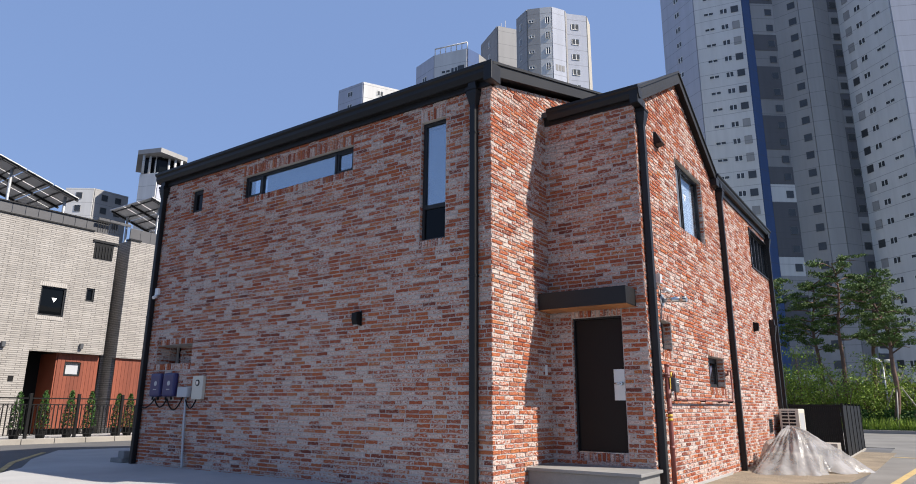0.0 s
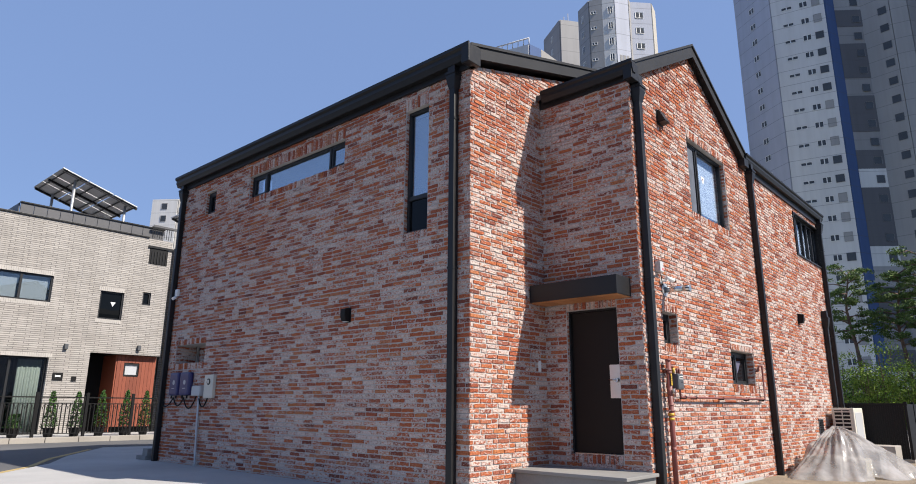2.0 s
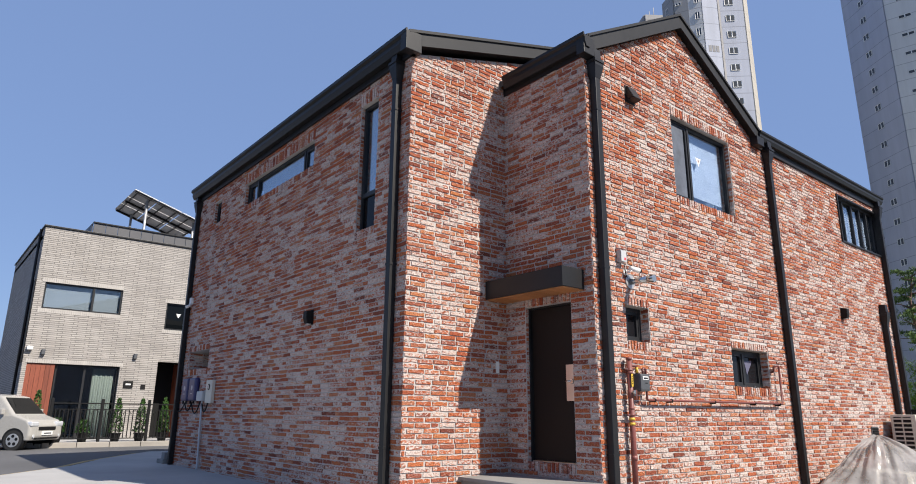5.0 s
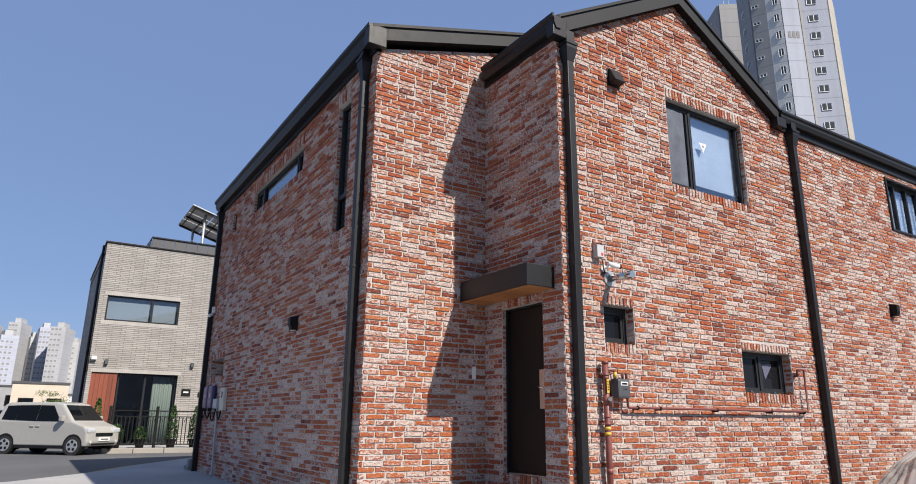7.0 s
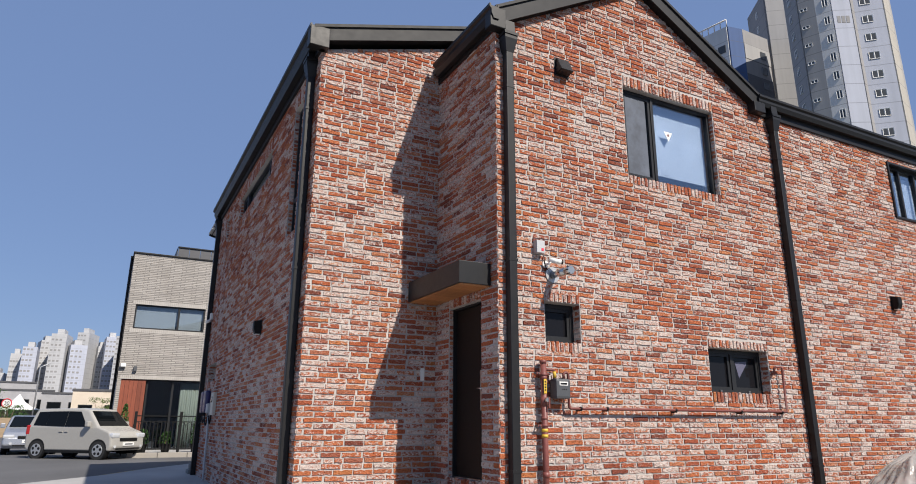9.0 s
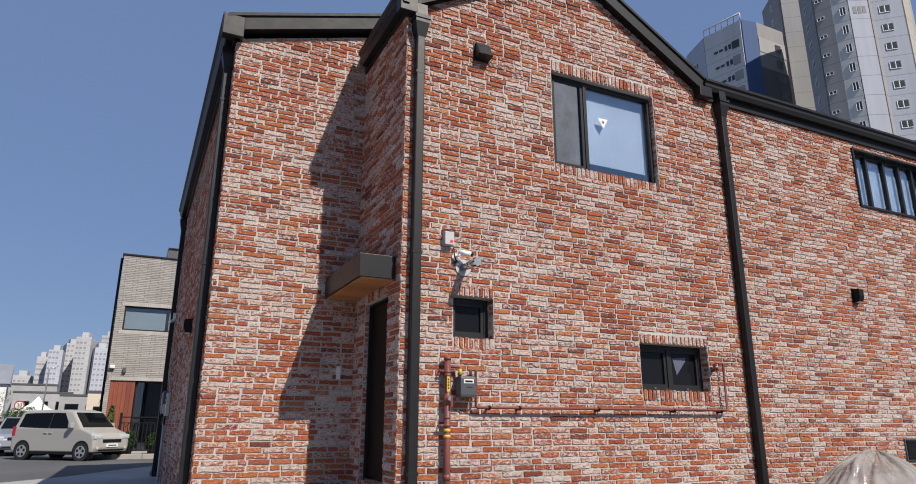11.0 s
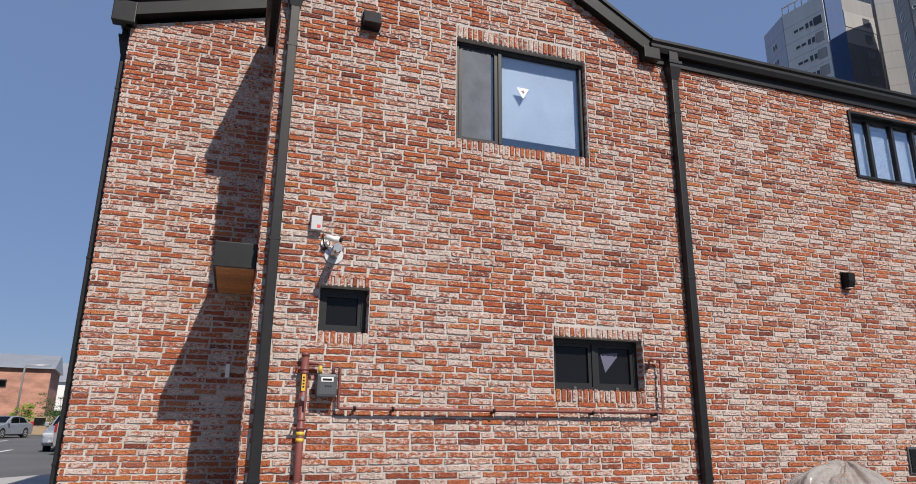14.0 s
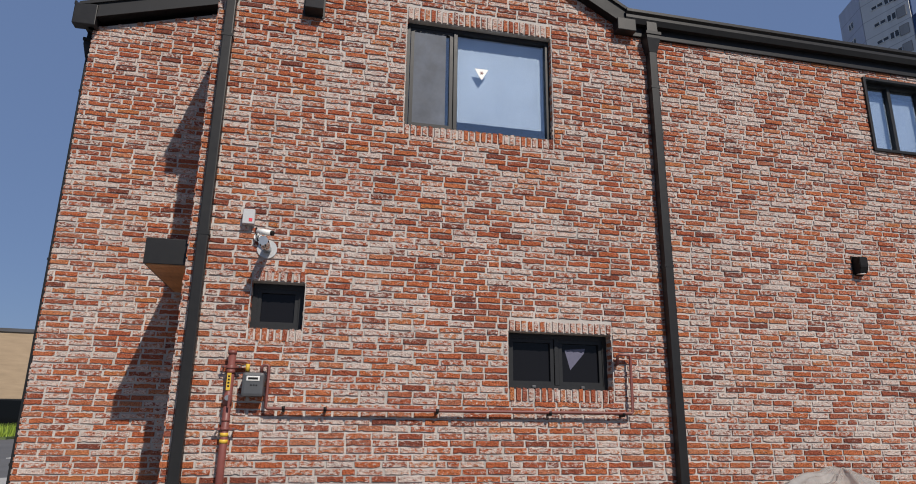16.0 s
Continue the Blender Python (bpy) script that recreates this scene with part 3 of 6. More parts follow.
def downpipe(x, y, nx, ny, z_top, z_bot=0.0, head=True, s=0.052):
    """A square downpipe with a leader head and wall straps; (nx, ny) points away from the wall."""
    bm = bmesh.new()
    cx, cy = x + nx * 0.075, y + ny * 0.075
    bm_box(bm, cx - s, cy - s, z_bot, cx + s, cy + s, z_top - (0.26 if head else 0.0), 0.012)
    me = mesh_of("downpipe", bm, "metal")
    p = new("downpipe", me)
    p.parent = house
    tagged(p, label="charcoal metal downpipe")
    if head:
        bm = bmesh.new()
        r0, r1 = s, s * 1.75
        zs = [(z_top - 0.30, r0 * 1.05), (z_top - 0.12, r1), (z_top - 0.07, r1), (z_top - 0.07, r1 * 1.12), (z_top - 0.03, r1 * 1.12), (z_top - 0.03, r1 * 0.8), (z_top + 0.14, r1 * 0.72)]
        rings = [[bm.verts.new((cx + a * r, cy + b * r, z)) for a, b in ((-1, -1), (1, -1), (1, 1), (-1, 1))] for z, r in zs]
        for a, b in zip(rings, rings[1:]):
            for i in range(4):
                bm.faces.new((a[i], a[(i + 1) % 4], b[(i + 1) % 4], b[i]))
        bm.faces.new(rings[0][::-1])
        bm.faces.new(rings[-1])
        part("leader_head", bm, "metal", p)
    for z in (z_bot + 0.7, (z_bot + z_top) / 2, z_top - 0.8):
        box_part("strap", p, "metal", cx - s - 0.003 - abs(ny) * 0.004, cy - s - 0.003 - abs(nx) * 0.004, z, cx + s + 0.003 + abs(ny) * 0.004, cy + s + 0.003 + abs(nx) * 0.004, z + 0.03)
    return p


downpipe(-5.26, SY, 0, -1, 6.12)
downpipe(-13.86, SY, 0, -1, 6.12)
downpipe(EX, 9.915, 1, 0, 6.02, -0.05)
downpipe(EX, 14.97, 1, 0, 6.05, -0.1)
downpipe(EX, 19.8, 1, 0, 3.45, -0.1)
downpipe(EX, 20.42, 1, 0, 6.05, -0.1)


# ---- windows and door of the house ----
def bm_ring(bm, x0, z0, x1, z1, e, y0, y1, m):
    """A rectangular frame of bar width e, in one closed piece, its arrises bevelled."""
    loops = []
    for y in (y0, y1):
        for k in (0.0, e):
            loops.append([bm.verts.new(m @ Vector(p)) for p in ((x0 + k, y, z0 + k), (x1 - k, y, z0 + k), (x1 - k, y, z1 - k), (x0 + k, y, z1 - k))])
    a, b, c, d = loops
    fs = []
    for i in range(4):
        j = (i + 1) % 4
        for p, q in ((a, b), (b, d), (d, c), (c, a)):
            fs.append(bm.faces.new((p[i], p[j], q[j], q[i])))
    bmesh.ops.bevel(bm, geom=[ed for ed in {ed for f in fs for ed in f.edges} if ed.verts[0] in set(a + b + c + d) and ed.calc_face_angle(0) > 0.5], offset=0.004, segments=2, affect="EDGES", profile=0.6)


def window(o, u, n, width, height, deep, bars=(), sashes=(), pane="glass", backing=None, frame=0.05, label="black-framed window", sill=0.0):
    """A framed window set back in its opening. bars: where uprights stand; sashes: opening lights (from, to)."""
    o, u, n = Vector(o), Vector(u), Vector(n)
    w = Vector((0, 0, 1))
    rot = Matrix((u, n, w)).transposed().to_4x4()
    t = Matrix.Translation(o - n * deep) @ rot
    fr = bmesh.new()
    g = 0.004
    bm_ring(fr, g, g, width - g, height - g, frame - g, 0, 0.07, t)
    ob = part("window", fr, "frame", house, label)
    for b in bars:
        box_part("mullion", ob, "frame", b - 0.025, 0.002, frame, b + 0.025, 0.075, height - frame, 0.005, m=t)
    for a, c in sashes:
        bm = bmesh.new()
        e = 0.04
        bm_ring(bm, a, frame, c, height - frame, e, 0.01, 0.06, t)
        part("sash", bm, "frame", ob)
    xs = [frame, *bars, width - frame]
    for a, c in zip(xs, xs[1:]):
        gl = box_part("pane", ob, pane, a, 0.024, frame, c, 0.032, height - frame, m=t)
        gl.visible_shadow = False
    if backing:
        for a, c, lo, hi, mt in backing:
            box_part("protective_film" if mt == "film" else "blind", ob, mt, a, -0.05, lo, c, -0.04, hi, m=t)
    return ob


# south front: tall, long, square
w = window((-6.362, SY, 3.755), X, -Y, 0.512, 2.055, 0.13, backing=[(0.06, 0.45, 0.62, 1.95, "blind")], label="tall narrow black-framed window")
w1 = window((-11.04, SY, 5.30), X, -Y, 3.12, 0.495, 0.13, bars=(0.52, 2.62), sashes=((0.06, 0.49), (2.65, 3.06)), backing=[(0.55, 2.6, 0.06, 0.44, "blind")], label="long low black-framed strip window")
window((-12.87, SY, 5.29), X, -Y, 0.44, 0.54, 0.13, pane="darkglass", sashes=((0.05, 0.39),), label="small square black-framed window")
box_part("lower_light", w, "darkglass", -6.31, SY + 0.088, 3.81, -5.905, SY + 0.095, 4.30)
box_part("transom", w, "frame", -6.36 + 0.05, SY + 0.06, 4.30, -5.9, SY + 0.13, 4.37, 0.005)
# east front
big = window((EX, 11.875, 4.445), Y, X, 1.78, 1.37, 0.14, bars=(0.60,), sashes=((0.06, 0.57),), pane="filmpane", backing=[(0.62, 1.73, 0.2, 1.32, "film"), (0.06, 0.58, 0.06, 1.31, "screen")],
             label="large black-framed window with protective film on its pane")
window((EX, 10.415, 2.09), Y, X, 0.52, 0.485, 0.2, sashes=((0.055, 0.465),), pane="sheer", frame=0.055, label="small black-framed awning window")
kitchen = window((EX, 13.08, 1.575), Y, X, 1.185, 0.605, 0.2, bars=(0.59,), sashes=((0.62, 1.13), (0.055, 0.56)), pane="sheer", frame=0.055, label="low wide black-framed kitchen window")
# pale quad drawn on the right sash as its sky reflection
bm = bmesh.new()
bm_prism(bm, [(13.78, 2.02), (14.02, 2.04), (14.01, 1.99), (13.84, 1.80)], "x", EX - 0.166, EX - 0.1655)
part("painted_reflection", bm, "sky_glint", kitchen, "pale quad painted as a sky reflection on the pane")
for yy in (13.40, 13.96):
    box_part("sash_lock", kitchen, "meter", EX - 0.145, yy - 0.02, 1.60, EX - 0.11, yy + 0.02, 1.625, 0.004)
window((EX, 18.20, 4.83), Y, X, 2.2, 1.03, 0.12, bars=(0.45, 0.95, 1.4, 1.8), label="wide black-framed sliding window in a metal surround", backing=[(0.1, 2.1, 0.1, 0.9, "film")])
bm = bmesh.new()
for q in ((18.17, 4.79, 18.21, 5.89), (20.39, 4.79, 20.43, 5.89), (18.21, 4.79, 20.39, 4.83), (18.21, 5.85, 20.39, 5.89)):
    bm_box(bm, EX - 0.1, q[0], q[1], EX + 0.045, q[2], q[3], 0.004)
part("window_surround", bm, "metal", house, "thin charcoal metal window surround")

box_part("insect_screen", big, "screen", EX - 0.095, 11.965, 4.53, EX - 0.088, 12.36, 5.73, label="dark insect screen")
# warning triangle on the film
bm = bmesh.new()
bm_prism(bm, [(12.72, 5.34), (12.89, 5.34), (12.805, 5.19)], "x", EX - 0.1075, EX - 0.106)
sticker = part("sticker", bm, "white", big, "white triangular sticker")
bm = bmesh.new()
for k in range(3):
    bm_box(bm, -0.0004, -0.024, -0.005, 0.0004, 0.024, 0.005, m=Matrix.Translation((EX - 0.1055, 12.805, 5.287)) @ Matrix.Rotation(k * math.pi / 3, 4, "X"))
part("sticker_mark", bm, "redpipe", sticker)

# entrance door
door = box_part("door", house, "doorpaint", -4.575, PY + 0.10, 0.545, -3.777, PY + 0.15, 2.575, 0.004, "flush dark brown steel front door")
bm = bmesh.new()
for q in ((-4.598, 0.522, -4.575), (-3.777, 0.522, -3.754)):
    bm_box(bm, q[0], PY + 0.05, q[1], q[2], PY + 0.16, 2.598, 0.003)
bm_box(bm, -4.575, PY + 0.05, 2.575, -3.777, PY + 0.16, 2.598, 0.003)
part("door_frame", bm, "metal", house)
box_part("threshold", house, "steel", -4.575, PY + 0.06, 0.522, -3.777, PY + 0.16, 0.54, 0.003)
box_part("lock_plate", door, "steel", -3.965, PY + 0.094, 1.31, -3.785, PY + 0.1, 1.78, 0.002, "brushed steel lock plate")
bm = bmesh.new()
bm_tube(bm, [(-3.845, PY + 0.095, 1.56), (-3.845, PY + 0.05, 1.56)], 0.032, 16)
bm_tube(bm, [(-3.845, PY + 0.055, 1.56), (-3.90, PY + 0.048, 1.562), (-3.965, PY + 0.052, 1.565)], 0.011, 10)
part("door_handle", bm, "chrome", door, "chrome lever handle")
box_part("bell_button", house, "white", -4.998, 9.55, 1.70, -4.965, 9.60, 1.86, 0.006, "white doorbell button")

# canopy over the door
canopy = box_part("canopy", house, "metal", -4.97, 9.34, 2.72, -3.5, PY - 0.02, 2.985, 0.006, "charcoal metal box canopy")
for i in range(9):
    x = -4.95 + i * 0.16
    box_part("soffit_board", canopy, "soffit", x, 9.37, 2.707, x + 0.155, PY - 0.03, 2.722, 0.0)

# step
bm = bmesh.new()
bm_box(bm, -4.98, 8.92, -0.05, -3.30, PY - 0.018, 0.30, 0.012)
st = part("step", bm, "step", house, "grey concrete entrance step")
bm = bmesh.new()
bm_box(bm, -5.0 + 0.018, 8.87, 0.301, -3.25, PY - 0.018, 0.345, 0.008)
part("step_slab", bm, "step", st)


# ---- fixtures on the house ----
def wall_lamp(at, rz, label):
    """A small black box lamp with a sloping hood, its back to the wall along local y."""
    t = thing("wall_lamp", label, "lamp", "wall lamps of the brick house", at, rz)
    bm = bmesh.new()
    bm_prism(bm, [(0.0, -0.10), (-0.09, -0.10), (-0.12, -0.02), (-0.12, 0.10), (0.0, 0.12)], "x", -0.06, 0.06)
    bmesh.ops.bevel(bm, geom=list(bm.edges), offset=0.006, segments=2, affect="EDGES")
    part("housing", bm, "black", t)
    box_part("back_plate", t, "black", -0.075, -0.012, -0.115, 0.075, -0.001, 0.13, 0.003)
    box_part("diffuser", t, "white", -0.04, -0.085, -0.106, 0.04, -0.02, -0.1)
    return t


wall_lamp((-7.6, SY - 0.016, 2.6), 0, "black box wall lamp on the shaded brick wall")
wall_lamp((EX + 0.016, 17.62, 3.17), 90, "black box wall lamp on the sunlit brick wall")

vent = thing("vent_hood", "dark metal wedge-shaped vent hood on the gable wall", "vent", at=(EX + 0.016, 10.8, 5.79))
bm = bmesh.new()
bm_prism(bm, [(0, 0.11), (0.04, 0.11), (0.14, -0.10), (0, -0.12)], "y", -0.1, 0.1)
bmesh.ops.bevel(bm, geom=list(bm.edges), offset=0.006, segments=2, affect="EDGES")
part("hood", bm, "metal", vent)
box_part("flange", vent, "metal", -0.002, -0.12, -0.14, 0.008, 0.12, 0.13, 0.003)

jb = thing("junction_box", "small grey junction box with a red sticker", "electrical box", at=(EX + 0.016, 10.325, 3.215))
box_part("box", jb, "grey", 0, -0.06, -0.08, 0.07, 0.06, 0.08, 0.01)
box_part("lid", jb, "grey", 0.068, -0.057, -0.077, 0.08, 0.057, 0.077, 0.005)
box_part("sticker", jb, "red", 0.08, 0.005, -0.055, 0.082, 0.04, -0.02, label="red square sticker")

cctv = thing("security_camera", "white bullet security camera on a short wall bracket", "camera", at=(EX + 0.016, 10.43, 3.035))
cctv.scale = (0.85, 0.85, 0.85)
bm = bmesh.new()
bm_tube(bm, [(0, 0, -0.02), (0.02, 0, -0.02)], 0.05, 16)
bm_tube(bm, [(0.01, 0, -0.02), (0.09, 0.0, -0.03), (0.12, 0.02, 0.0)], 0.016, 8)
part("bracket", bm, "white", cctv)
tube_part("camera_body", cctv, "white", [(0.10, 0.0, 0.03), (0.17, 0.16, 0.0)], 0.036, 14)
tube_part("lens_ring", cctv, "black", [(0.168, 0.157, 0.0), (0.18, 0.185, -0.005)], 0.031, 14)
bm = bmesh.new()
bm_tube(bm, [(0.02, -0.03, 0.1), (0.03, -0.02, 0.0), (0.02, 0.0, -0.06), (0.01, 0.06, -0.12)], 0.008, 6)
part("cable", bm, "black", cctv)

flue = thing("boiler_flue", "bright steel boiler flue pipe sticking out of the wall", "flue", at=(EX + 0.016, 10.53, 2.90))
tube_part("pipe", flue, "chrome", [(0, 0, 0), (0.30, -0.01, -0.012)], 0.045, 20)
tube_part("end_cap", flue, "steel", [(0.30, -0.01, -0.012), (0.40, -0.014, -0.017)], 0.047, 20, "perforated steel end")
tube_part("collar", flue, "galv", [(0, 0, 0), (0.015, 0, 0)], 0.098, 28)
for k in range(6):
    a = k * math.pi / 3
    tube_part("slot", flue, "black", [(0.34, -0.012 + 0.0465 * math.cos(a), -0.014 + 0.0465 * math.sin(a)), (0.40, -0.013 + 0.0465 * math.cos(a), -0.016 + 0.0465 * math.sin(a))], 0.007, 6)

gas = thing("gas_riser", "red-painted gas pipe with meter and yellow bands on the brick wall", "gas pipe")
px = EX + 0.016 + 0.075
tube_part("riser", gas, "redpipe", [(px, 10.305, -0.12), (px, 10.31, 1.86)], 0.036, 16)
for z, r, hh in ((1.845, 0.041, 0.018), (1.70, 0.044, 0.012), (1.665, 0.041, 0.02), (1.40, 0.04, 0.05), (1.22, 0.0385, 0.012), (0.62, 0.039, 0.03)):
    tube_part("coupling", gas, "redpipe", [(px, 10.308, z - hh), (px, 10.308, z + hh)], r, 18)
for z in (1.03, 1.09):
    tube_part("band", gas, "yellow", [(px, 10.307, z - 0.017), (px, 10.307, z + 0.017)], 0.038, 16, "yellow warning band")
box_part("tag", gas, "yellow", px + 0.037, 10.285, 1.49, px + 0.041, 10.322, 1.65, label="orange plastic tag")
for k in range(4):
    box_part("tag_bar", gas, "black", px + 0.041, 10.294, 1.52 + k * 0.03, px + 0.0415, 10.312, 1.537 + k * 0.03)
for z in (1.13, 1.70):
    clamp = box_part("clamp", gas, "redpipe", px - 0.006, 10.215, z, px + 0.006, 10.405, z + 0.022, 0.003)
    tube_part("clamp_ring", clamp, "redpipe", [(px, 10.308, z - 0.004), (px, 10.308, z + 0.026)], 0.042, 18)
    for yy in (10.235, 10.385):
        tube_part("clamp_bolt", clamp, "meter", [(EX + 0.01, yy, z + 0.011), (px + 0.022, yy, z + 0.011)], 0.007, 8)
tube_part("valve", gas, "steel", [(px + 0.03, 10.31, 1.42), (px + 0.075, 10.31, 1.42)], 0.025, 12, "steel valve")
box_part("valve_lever", gas, "redpipe", px + 0.07, 10.318, 1.33, px + 0.078, 10.338, 1.45, 0.003)
bm = bmesh.new()
bm_tube(bm, [(px, 10.31, 1.76), (px, 10.43, 1.76), (px, 10.46, 1.75), (px, 10.46, 1.66)], 0.018, 10)
part("inlet_pipe", bm, "redpipe", gas)
tube_part("inlet_valve", gas, "yellow", [(px + 0.005, 10.46, 1.67), (px + 0.005, 10.46, 1.74)], 0.0195, 10, "brass and yellow cock")
meter = thing("gas_meter", "dark grey gas meter with a white counter window", "gas meter", at=(px + 0.01, 10.525, 1.55))
bm = bmesh.new()
bm_box(bm, -0.065, -0.1, -0.115, 0.075, 0.1, 0.11, 0.028)
part("case", bm, "meter", meter)
box_part("counter_window", meter, "white", 0.0745, -0.06, 0.03, 0.08, 0.06, 0.075, 0.004, "white counter window")
box_part("counter", meter, "black", 0.08, -0.045, 0.042, 0.082, 0.045, 0.062)
for i in range(3):
    box_part("lettering", meter, "black", 0.0755, -0.02 + i * 0.024, -0.018, 0.0765, -0.006 + i * 0.024, -0.004)
bm = bmesh.new()
bm_tube(bm, [(px, 10.59, 1.66), (px, 10.59, 1.72), (px, 10.61, 1.735), (px, 10.64, 1.735), (px, 10.655, 1.72), (px, 10.655, 1.345), (px, 10.67, 1.33), (px, 14.41, 1.345), (px, 14.43, 1.36), (px, 14.435, 1.94),
             (px, 14.42, 1.96), (px, 14.31, 1.96), (px - 0.02, 14.295, 1.945), (px - 0.03, 14.295, 1.86), (px - 0.09, 14.295, 1.85)], 0.016, 10)
part("branch_pipe", bm, "redpipe", gas, "thin red branch pipe")
for y in (10.82, 11.21, 12.31, 13.5, 14.32):
    bm = bmesh.new()
    bm_box(bm, EX + 0.01, y - 0.012, 1.305, px + 0.012, y + 0.012, 1.325)
    bm_tube(bm, [(px, y - 0.014, 1.335), (px, y + 0.014, 1.335)], 0.021, 10)
    part("pipe_clip", bm, "black", gas)

# inverters, boxes and cables on the shaded wall
for x0, x1 in ((-13.46, -13.02), (-12.99, -12.53)):
    inv = thing("solar_inverter", "rounded navy blue solar inverter on the brick wall", "inverter", "pair of inverters", at=((x0 + x1) / 2, SY - 0.016, 1.60))
    h = (x1 - x0) / 2
    bm = bmesh.new()
    bm_box(bm, -h, -0.11, -0.24, h - 0.05, 0, 0.24, 0.045)
    part("case", bm, "navy", inv)
    tube_part("dial", inv, "grey", [(0, -0.105, 0.03), (0, -0.114, 0.03)], 0.05, 16, "pale round display")
    box_part("label_strip", inv, "grey", -0.07, -0.113, -0.10, 0.05, -0.109, -0.085)
    for dx in (-0.1, 0.1):
        tube_part("cable_gland", inv, "black", [(dx, -0.08, -0.24), (dx, -0.08, -0.30)], 0.02, 8)
jbox = thing("white_cable_box", "white plastic cable box on the brick wall", "electrical box", at=(-12.26, SY - 0.016, 1.45))
box_part("box", jbox, "grey", -0.19, -0.09, -0.10, 0.16, 0, 0.10, 0.012)
box_part("lid", jbox, "grey", -0.185, -0.1, -0.095, 0.155, -0.088, 0.095, 0.006)
tube_part("conduit", jbox, "grey", [(0.06, -0.05, -0.10), (0.08, -0.05, -0.6), (0.16, -0.05, -1.40), (0.16, -0.06, -1.44)], 0.022, 10, "grey plastic conduit")
mb = thing("meter_cabinet", "cream electricity meter cabinet with a round glass window", "meter cabinet", at=(-11.80, SY - 0.016, 1.535))
box_part("cabinet", mb, "cream", -0.2, -0.07, -0.23, 0.15, 0, 0.23, 0.01)
tube_part("window_ring", mb, "black", [(-0.02, -0.068, 0.09), (-0.02, -0.08, 0.09)], 0.062, 20)
tube_part("window", mb, "lamp", [(-0.02, -0.079, 0.09), (-0.02, -0.085, 0.09)], 0.04, 20)
cab = thing("cable_loop", "black cables looping between the inverters and boxes", "cable")
for a, b, dip in (((-13.80, 1.16), (-13.30, 1.32), 0.09), ((-13.30, 1.32), (-12.85, 1.32), 0.17), ((-12.85, 1.32), (-12.30, 1.36), 0.24), ((-12.22, 1.36), (-11.84, 1.31), 0.2)):
    pts = [(a[0] + (b[0] - a[0]) * k / 8, SY - 0.07, a[1] + (b[1] - a[1]) * k / 8 - dip * 4 * (k / 8) * (1 - k / 8)) for k in range(9)]
    tube_part("cable", cab, "black", pts, 0.014, 7)
sc = thing("security_camera", "small white security camera by the downpipe", "camera", at=(-13.72, SY - 0.016, 3.57))
box_part("base", sc, "white", -0.06, -0.06, -0.02, 0.06, 0, 0.14, 0.01)
tube_part("camera_body", sc, "white", [(0, -0.03, -0.03), (0.05, -0.14, -0.09)], 0.035, 12)
blk = thing("stacked_kerb_blocks", "two grey concrete blocks beside the downpipe", "concrete block")
box_part("block", blk, "step", -14.6, 7.82, 0.0, -14.15, 8.05, 0.09, 0.01)
box_part("block", blk, "step", -14.35, 7.84, 0.091, -14.12, 8.02, 0.24, 0.01)

# ---- beside the east wall ----
ac = thing("air_conditioner", "pale grey outdoor air-conditioner unit with a slatted side grille", "air conditioner", at=(-3.0, 19.0, -0.05))
box_part("case", ac, "cream", -0.22, 0, 0.1, 0.24, 0.95, 1.25, 0.02)
box_part("foot", ac, "black", -0.2, 0.1, 0.0, 0.22, 0.16, 0.1)
box_part("foot", ac, "black", -0.2, 0.75, 0.0, 0.22, 0.81, 0.1)
box_part("grille_back", ac, "black", -0.16, -0.004, 0.45, 0.18, 0.002, 1.2)
for i in range(9):
    box_part("slat", ac, "cream", -0.17, -0.016, 0.47 + i * 0.085, 0.19, -0.003, 0.50 + i * 0.085)
for x in (-0.17, 0.0, 0.17):
    box_part("slat", ac, "cream", x - 0.01, -0.018, 0.45, x + 0.01, -0.003, 1.2)
box_part("access_panel", ac, "grey", 0.238, 0.1, 0.5, 0.246, 0.8, 1.15, 0.004)

m, nt, p = nodes_of("clear_plastic_sheet")
p.inputs["Base Color"].default_value = (0.40, 0.38, 0.36, 1)
p.inputs["Roughness"].default_value = 0.2
tr = nnode(nt, "ShaderNodeBsdfTransparent", Color=(0.9, 0.9, 0.9, 1))
mx = nt.nodes.new("ShaderNodeMixShader")
nt.links.new(ramp(nt, noise_at(nt, 2.2, 5, 0.6), [(0.35, (0.35, 0.35, 0.35)), (0.68, (0.8, 0.8, 0.8))]), mx.inputs[0])
nt.links.new(tr.outputs[0], mx.inputs[1])
nt.links.new(p.outputs[0], mx.inputs[2])
nt.links.new(mx.outputs[0], nt.nodes["Material Output"].inputs[0])
bump(nt, p, noise_at(nt, 7, 4, 0.6, (1, 1, 0.35)), 0.6, 0.03)
M["sheet"] = m
pile = thing("covered_material_pile", "heap of building material under a crumpled clear plastic sheet", "heap", at=(-2.35, 16.15, -0.06))
bm = bmesh.new()
NU, NV = 132, 34
grid = []
